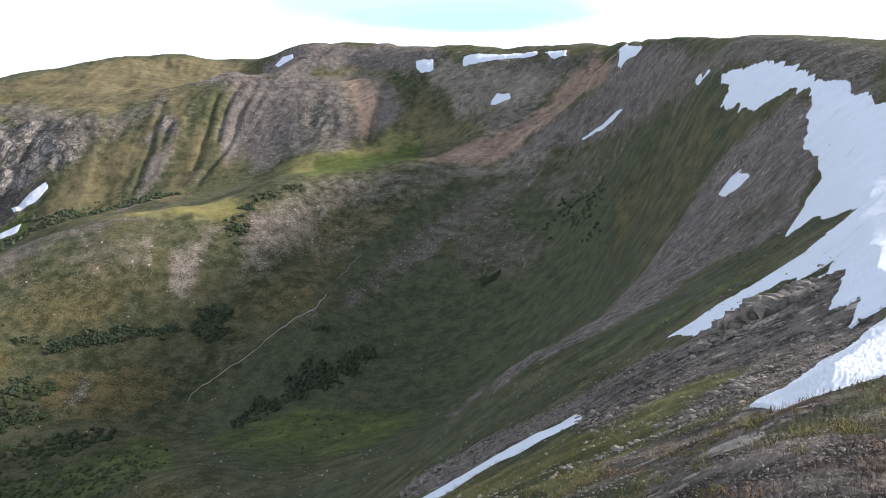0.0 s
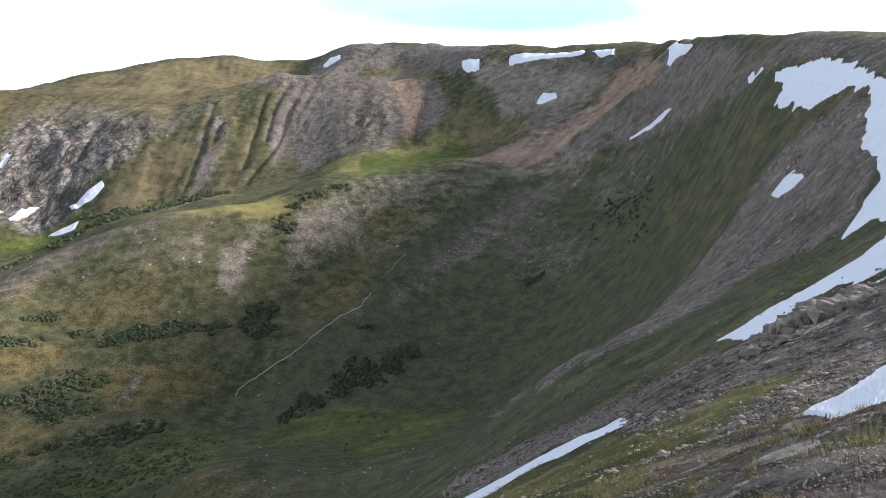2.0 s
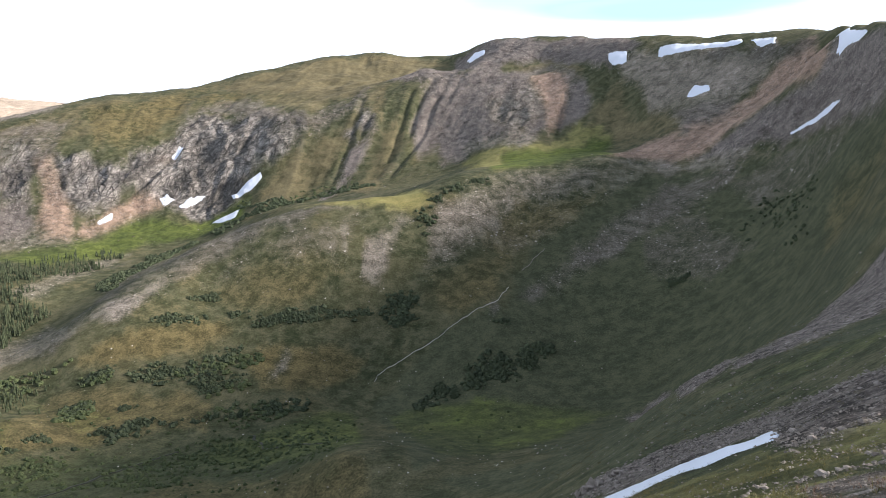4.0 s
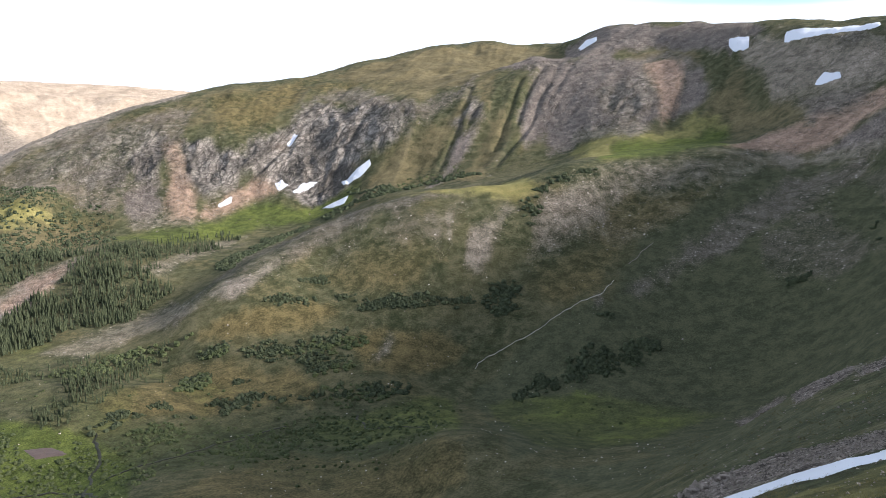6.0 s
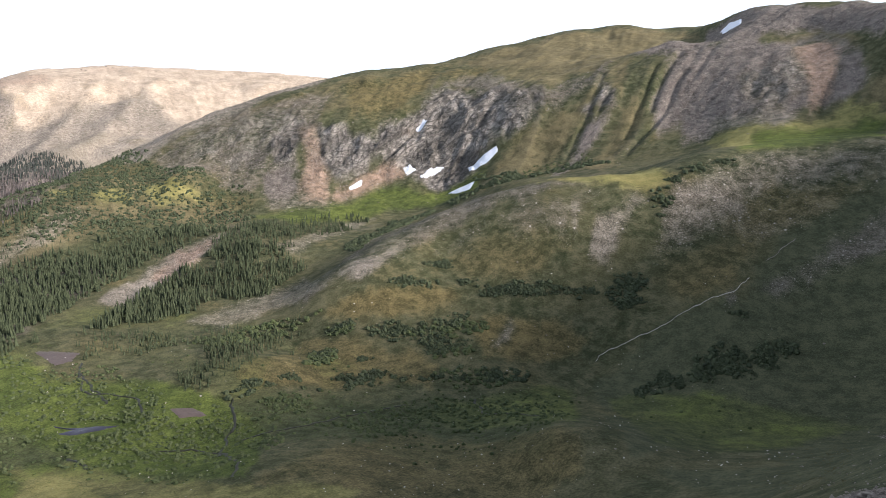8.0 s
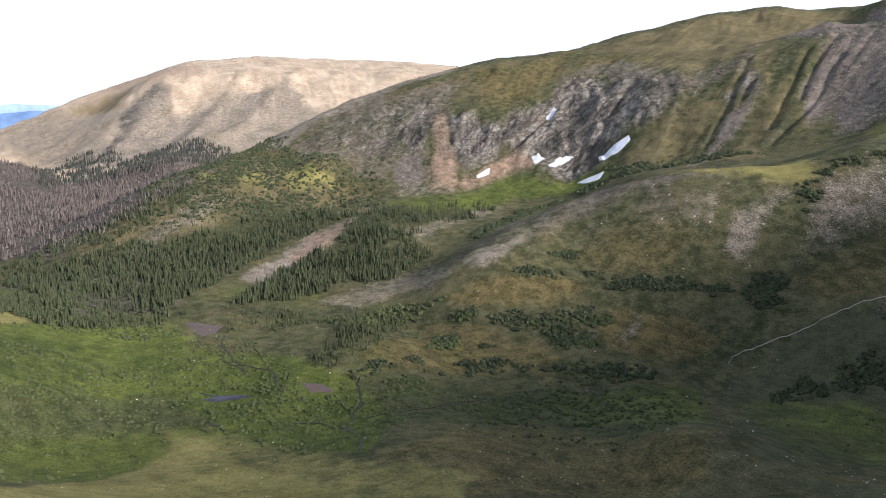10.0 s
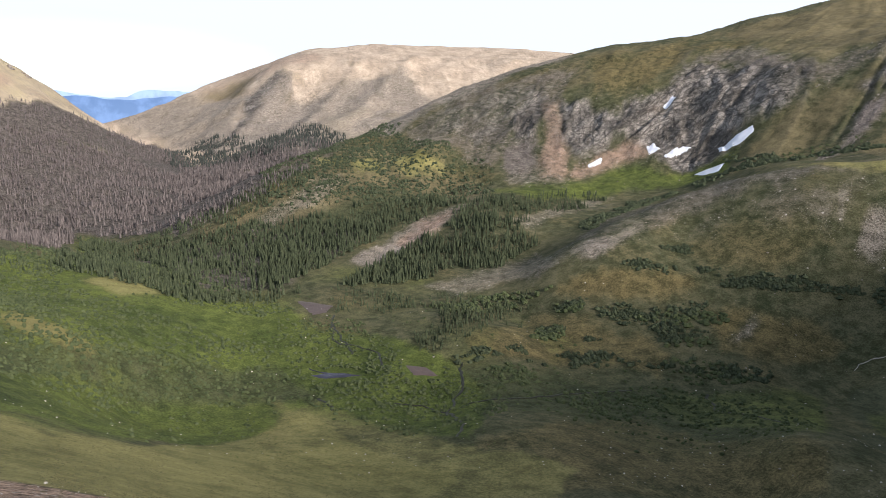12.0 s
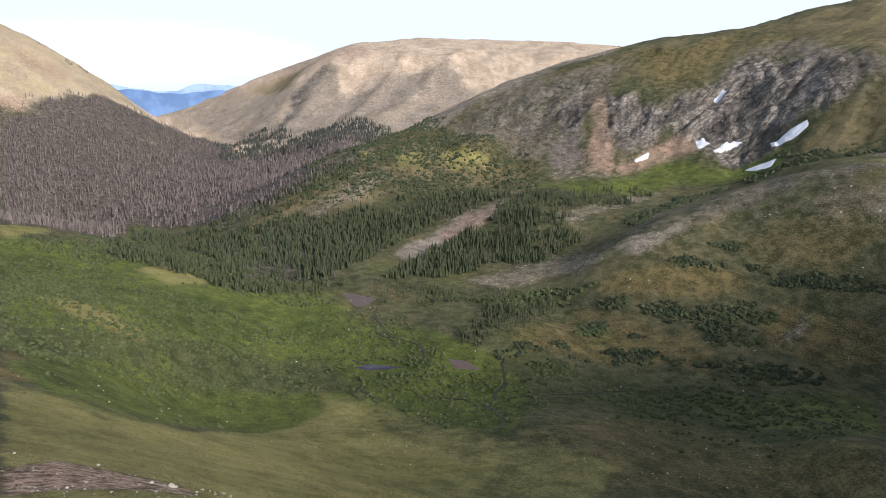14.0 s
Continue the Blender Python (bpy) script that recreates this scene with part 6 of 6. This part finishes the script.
def block(seed, size):
    """An angular, chipped block: the hull of a few corners, its edges a little worn."""
    rnd = random.Random(seed)
    bm = bmesh.new()
    for _ in range(22):
        p = Vector((rnd.uniform(-1, 1), rnd.uniform(-1, 1), rnd.uniform(-1, 1)))
        p = p / max(abs(c) for c in p) * rnd.uniform(0.8, 1.0)
        bm.verts.new((p.x * size[0] * 0.55, p.y * size[1] * 0.55, p.z * size[2] * 0.5))
    hull = bmesh.ops.convex_hull(bm, input=bm.verts[:])
    bmesh.ops.delete(bm, geom=[g for g in hull["geom_interior"] if isinstance(g, bmesh.types.BMVert)], context="VERTS")
    bmesh.ops.rotate(bm, verts=bm.verts[:], matrix=Euler((rnd.uniform(-0.25, 0.25), rnd.uniform(-0.25, 0.25), rnd.uniform(0, 3.1))).to_matrix(), cent=(0, 0, 0))
    me = bpy.data.meshes.new("block")
    bm.to_mesh(me)
    bm.free()
    return me


def outcrop(bearing, dist, wide, tall, count, label, material=None, along=0.0, deep=None, name="rock_outcrop"):
    """Bedrock showing through the slope: a heap of cracked blocks, each a part."""
    r = random.Random(int(bearing * 7 + dist))
    x, y = plan(bearing, dist)
    base = new(name)
    base.location = (x, y, float(height(bearing, dist)))
    tagged(base, label, "rock", "rock outcrops")
    deep = deep or wide * 0.4
    for k in range(count):
        u, w = r.uniform(-1, 1), r.uniform(-1, 1)
        lx, ly = wide / 2 * u, deep / 2 * w
        lx, ly = lx * math.cos(along) - ly * math.sin(along), lx * math.sin(along) + ly * math.cos(along)
        b, d = math.degrees(math.atan2(-(x + lx), y + ly)), math.hypot(x + lx, y + ly)
        s = 0.8 * tall * r.uniform(0.18, 0.68) ** 1.5 * (1.15 - 0.6 * abs(u))
        ob = part("block", block(k + int(dist) * 31, (s * r.uniform(0.9, 1.7), s * r.uniform(0.8, 1.3), s)), material or STONE_MAT, base)
        ob.location = (lx, ly, float(height(b, d)) - base.location.z + s * 0.3)


outcrop(-24.0, 32.2, 4.4, 1.9, 170, "cracked grey bedrock outcrop between snow tongues", STONE_MAT, -0.5, 2.2)
outcrop(-20.9, 29.4, 2.6, 1.0, 70, "low broken ledge of brown rock", STONE_MAT, -0.5, 1.2)
outcrop(-26.3, 36.0, 2.6, 1.1, 40, "grey bedrock ledge beside the snow", STONE_MAT, -0.5, 1.4)
outcrop(2.3, 71.2, 3.5, 2.4, 24, "jagged grey outcrop above the snow strip", STONE_MAT, -0.4)
outcrop(0.4, 73.5, 1.9, 1.3, 9, "small grey crag on the grassy spur", STONE_MAT, -0.4)
outcrop(-12.5, 15.5, 0.55, 0.22, 3, "pale flat boulder sunk in short grass", PALE_STONE_MAT, -0.4)
outcrop(-14.3, 16.1, 0.28, 0.11, 2, "small pale boulder in the grass", PALE_STONE_MAT, -0.4)
outcrop(-5.9, 137, 2.6, 1.1, 3, "pale boulders on the grassy spur", STONE_MAT, -0.4)
outcrop(-11.7, 114, 2.7, 0.8, 4, "tan ledge in the grassy spur", STONE_MAT, -0.4)
outcrop(-14.4, 154, 4.1, 1.2, 4, "tan ledge high on the spur", STONE_MAT, -0.4)
outcrop(-20, 175, 3.3, 1.4, 4, "grey boulders on the side slope", STONE_MAT, -0.4)
outcrop(-22.8, 179, 4.2, 2, 5, "broken grey rocks below the snowfield", STONE_MAT, -0.4)
outcrop(-22.8, 278, 6.5, 3, 6, "grey rocks on brown scree", STONE_MAT, -0.4)
outcrop(-22.1, 268, 5.4, 2.1, 4, "pale rocks on brown scree", PALE_STONE_MAT, -0.4)
outcrop(77.8, 58.3, 2.0, 1.15, 3, "tan boulder at the edge of the slope", PALE_STONE_MAT, 0)
outcrop(85.9, 59, 1.0, 0.6, 2, "small tan rock by the path", PALE_STONE_MAT, 0)
outcrop(59.7, 10.3, 0.18, 0.064, 2, "small pale rock on the lip", PALE_STONE_MAT, 0)
outcrop(79.7, 370, 4, 2.3, 2, "white boulder on the green hill", PALE_STONE_MAT, 0)
outcrop(33.7, 419, 4.6, 2.9, 1, "lone pale boulder on the moor", PALE_STONE_MAT, 0)
outcrop(18.3, 460, 3.6, 2.9, 2, "white boulders near the end of the trail", PALE_STONE_MAT, 0)
outcrop(17.5, 454, 2.8, 2.1, 1, "white boulder near the end of the trail", PALE_STONE_MAT, 0)
outcrop(58.4, 3251, 46, 23, 4, "rocky tor on the far ridge", STONE_MAT, 0)
outcrop(56.9, 3359, 37, 13, 3, "small rocky tor on the far ridge", STONE_MAT, 0)
outcrop(48, 3390, 32, 13, 3, "small rocky tor on the far plateau", STONE_MAT, 0)
outcrop(42, 3357, 52, 13, 4, "low rocky tor on the far plateau", STONE_MAT, 0)
outcrop(45.6, 3441, 21, 11, 2, "tiny rocky tor on the far plateau", STONE_MAT, 0)
outcrop(81.5, 2169, 34, 24, 9, "craggy rib on the orange peak", STONE_MAT, 0)
outcrop(80.6, 2184, 34, 20, 9, "craggy rib low on the orange peak", STONE_MAT, 0)
outcrop(83.1, 2233, 24, 12, 5, "small crag on the orange peak", STONE_MAT, 0)



# ---- the bank at the viewer's feet ----
def tuft_template(seed, blades, high, fan):
    """A tuft of bent, pointed blades."""
    r = np.random.RandomState(seed)
    v, f = [], []
    for _ in range(blades):
        a, lean = r.uniform(0, 6.28), r.uniform(0.1, 1.0) * fan
        h, w = high * r.uniform(0.5, 1.0), r.uniform(0.003, 0.006)
        ox, oy = r.normal(0, 0.09, 2)
        c, s = math.cos(a), math.sin(a)
        k = len(v)
        for t, q in ((0, 1.0), (0.55, 0.8)):
            out = lean * h * t ** 1.7
            for side in (-1, 1):
                v.append((ox + c * out - s * w * q * side, oy + s * out + c * w * q * side, h * t))
        v.append((ox + c * lean * h, oy + s * lean * h, h * (1 - 0.25 * lean)))
        f.extend(((k, k + 1, k + 3), (k, k + 3, k + 2), (k + 2, k + 3, k + 4)))
    return np.array(v), np.array(f)


NEAR_SNOW = np.array(SNOW_OUTLINES[2], float)


def sward(name, count, templates, b_span, d_span, scale, weigh, material, label, seed):
    r = np.random.RandomState(seed)
    n = count * 5
    b, d = r.uniform(*b_span, n), np.exp(r.uniform(math.log(d_span[0]), math.log(d_span[1]), n))
    x, y = plan(b, d)
    w = weigh(b, d, x, y)
    keep = np.flatnonzero(r.uniform(0, 1, n) < w)[:count]
    b, d, x, y = b[keep], d[keep], x[keep], y[keep]
    v, f = spread(templates, np.stack([x, y, height(b, d) - 0.01], 1), r.uniform(*scale, len(b)), r.uniform(0, 6.28, len(b)))
    thing(name, raw_mesh(name, v, f, False), material, label, "grass", kind="stuff")


def cover_at(kind, b, d):
    return COVER[kind][np.clip(np.searchsorted(D_ALL, d) - 1, 0, len(D_ALL) - 1), np.clip(((b + 36) / B_STEP).astype(int), 0, len(B_FINE) - 1)]


def patchy(scale, seed, lo, hi):
    return lambda b, d, x, y: smooth(lo, hi, fbm(x / scale, y / scale, 3, seed)) * (1 - 0.7 * cover_at("gravel", b, d)) * (depth_inside(*chart(b, d), NEAR_SNOW) < 0)


GRASS = [tuft_template(s, 44, 0.13, 1.5) for s in range(5)]
SEDGE = [tuft_template(s + 9, 18, 0.08, 1.6) for s in range(5)]
STEMS = [tuft_template(s + 30, 30, 0.11, 1.3) for s in range(4)]
sward("grass_tufts", 520, GRASS, (-36, -2), (3.2, 10), (0.3, 0.62), patchy(0.55, 87, 0.22, 0.4), GRASS_MAT, "short yellow-green alpine grass tufts on the bank", 201)
sward("dead_stems", 300, STEMS, (-36, -8), (3.2, 9), (0.3, 0.65), patchy(0.5, 89, 0.2, 0.4), STRAW_MAT, "brown and straw-coloured dead plant stems", 203)
sward("bank_grass", 2200, SEDGE, (-34, 4), (9, 34), (0.35, 0.9), patchy(4.0, 205, 0.0, 0.35), GRASS_MAT, "coarse grass on the slope under the lookout", 205)
sward("edge_grass", 900, SEDGE, (52, 92), (9, 40), (0.6, 1.2), patchy(2.5, 207, -0.2, 0.2), GRASS_MAT, "dry grass along the lip of the slope", 207)
strew("gravel", 9000, (-36, -4), (2.6, 14), (0.010, 0.07), lambda i, j: 0.3 + COVER["gravel"][i, j], "small tan gravel on bare soil", STONE_MAT, 210, CHIPS)
strew("path_stones", 420, (55, 91), (30, 75), (0.12, 0.55), lambda i, j: 0.2 + COVER["gravel"][i, j], "small stones along the slope edge", PALE_STONE_MAT, 211)



# ---- blue ranges on the horizon ----
def far_range(dist, b0, b1, top, colour, seed, label):
    """A far ridge, a long low body of land behind everything else, glowing in haze blue."""
    b = np.linspace(b0, b1, 160)
    crest = top + fbm(b / 4, b * 0, 4, seed) * 45 - 30 * np.abs((b - (b0 + b1) / 2) / (b1 - b0))
    verts = []
    for k, (back, share) in enumerate(((-160, -1), (-80, 0.45), (0, 1), (60, 0.5))):
        x, y = plan(b, dist + back + 40 * fbm(b, b * 0 + k, 3, seed + 3))
        verts.append(np.stack([x, y, np.where(share < 0, -900, -300 + (crest + 300) * share)], 1))
    m = Nodes("haze_glow", 1.0, 0.0)
    # emission stands in for the blue air haze in front of the range
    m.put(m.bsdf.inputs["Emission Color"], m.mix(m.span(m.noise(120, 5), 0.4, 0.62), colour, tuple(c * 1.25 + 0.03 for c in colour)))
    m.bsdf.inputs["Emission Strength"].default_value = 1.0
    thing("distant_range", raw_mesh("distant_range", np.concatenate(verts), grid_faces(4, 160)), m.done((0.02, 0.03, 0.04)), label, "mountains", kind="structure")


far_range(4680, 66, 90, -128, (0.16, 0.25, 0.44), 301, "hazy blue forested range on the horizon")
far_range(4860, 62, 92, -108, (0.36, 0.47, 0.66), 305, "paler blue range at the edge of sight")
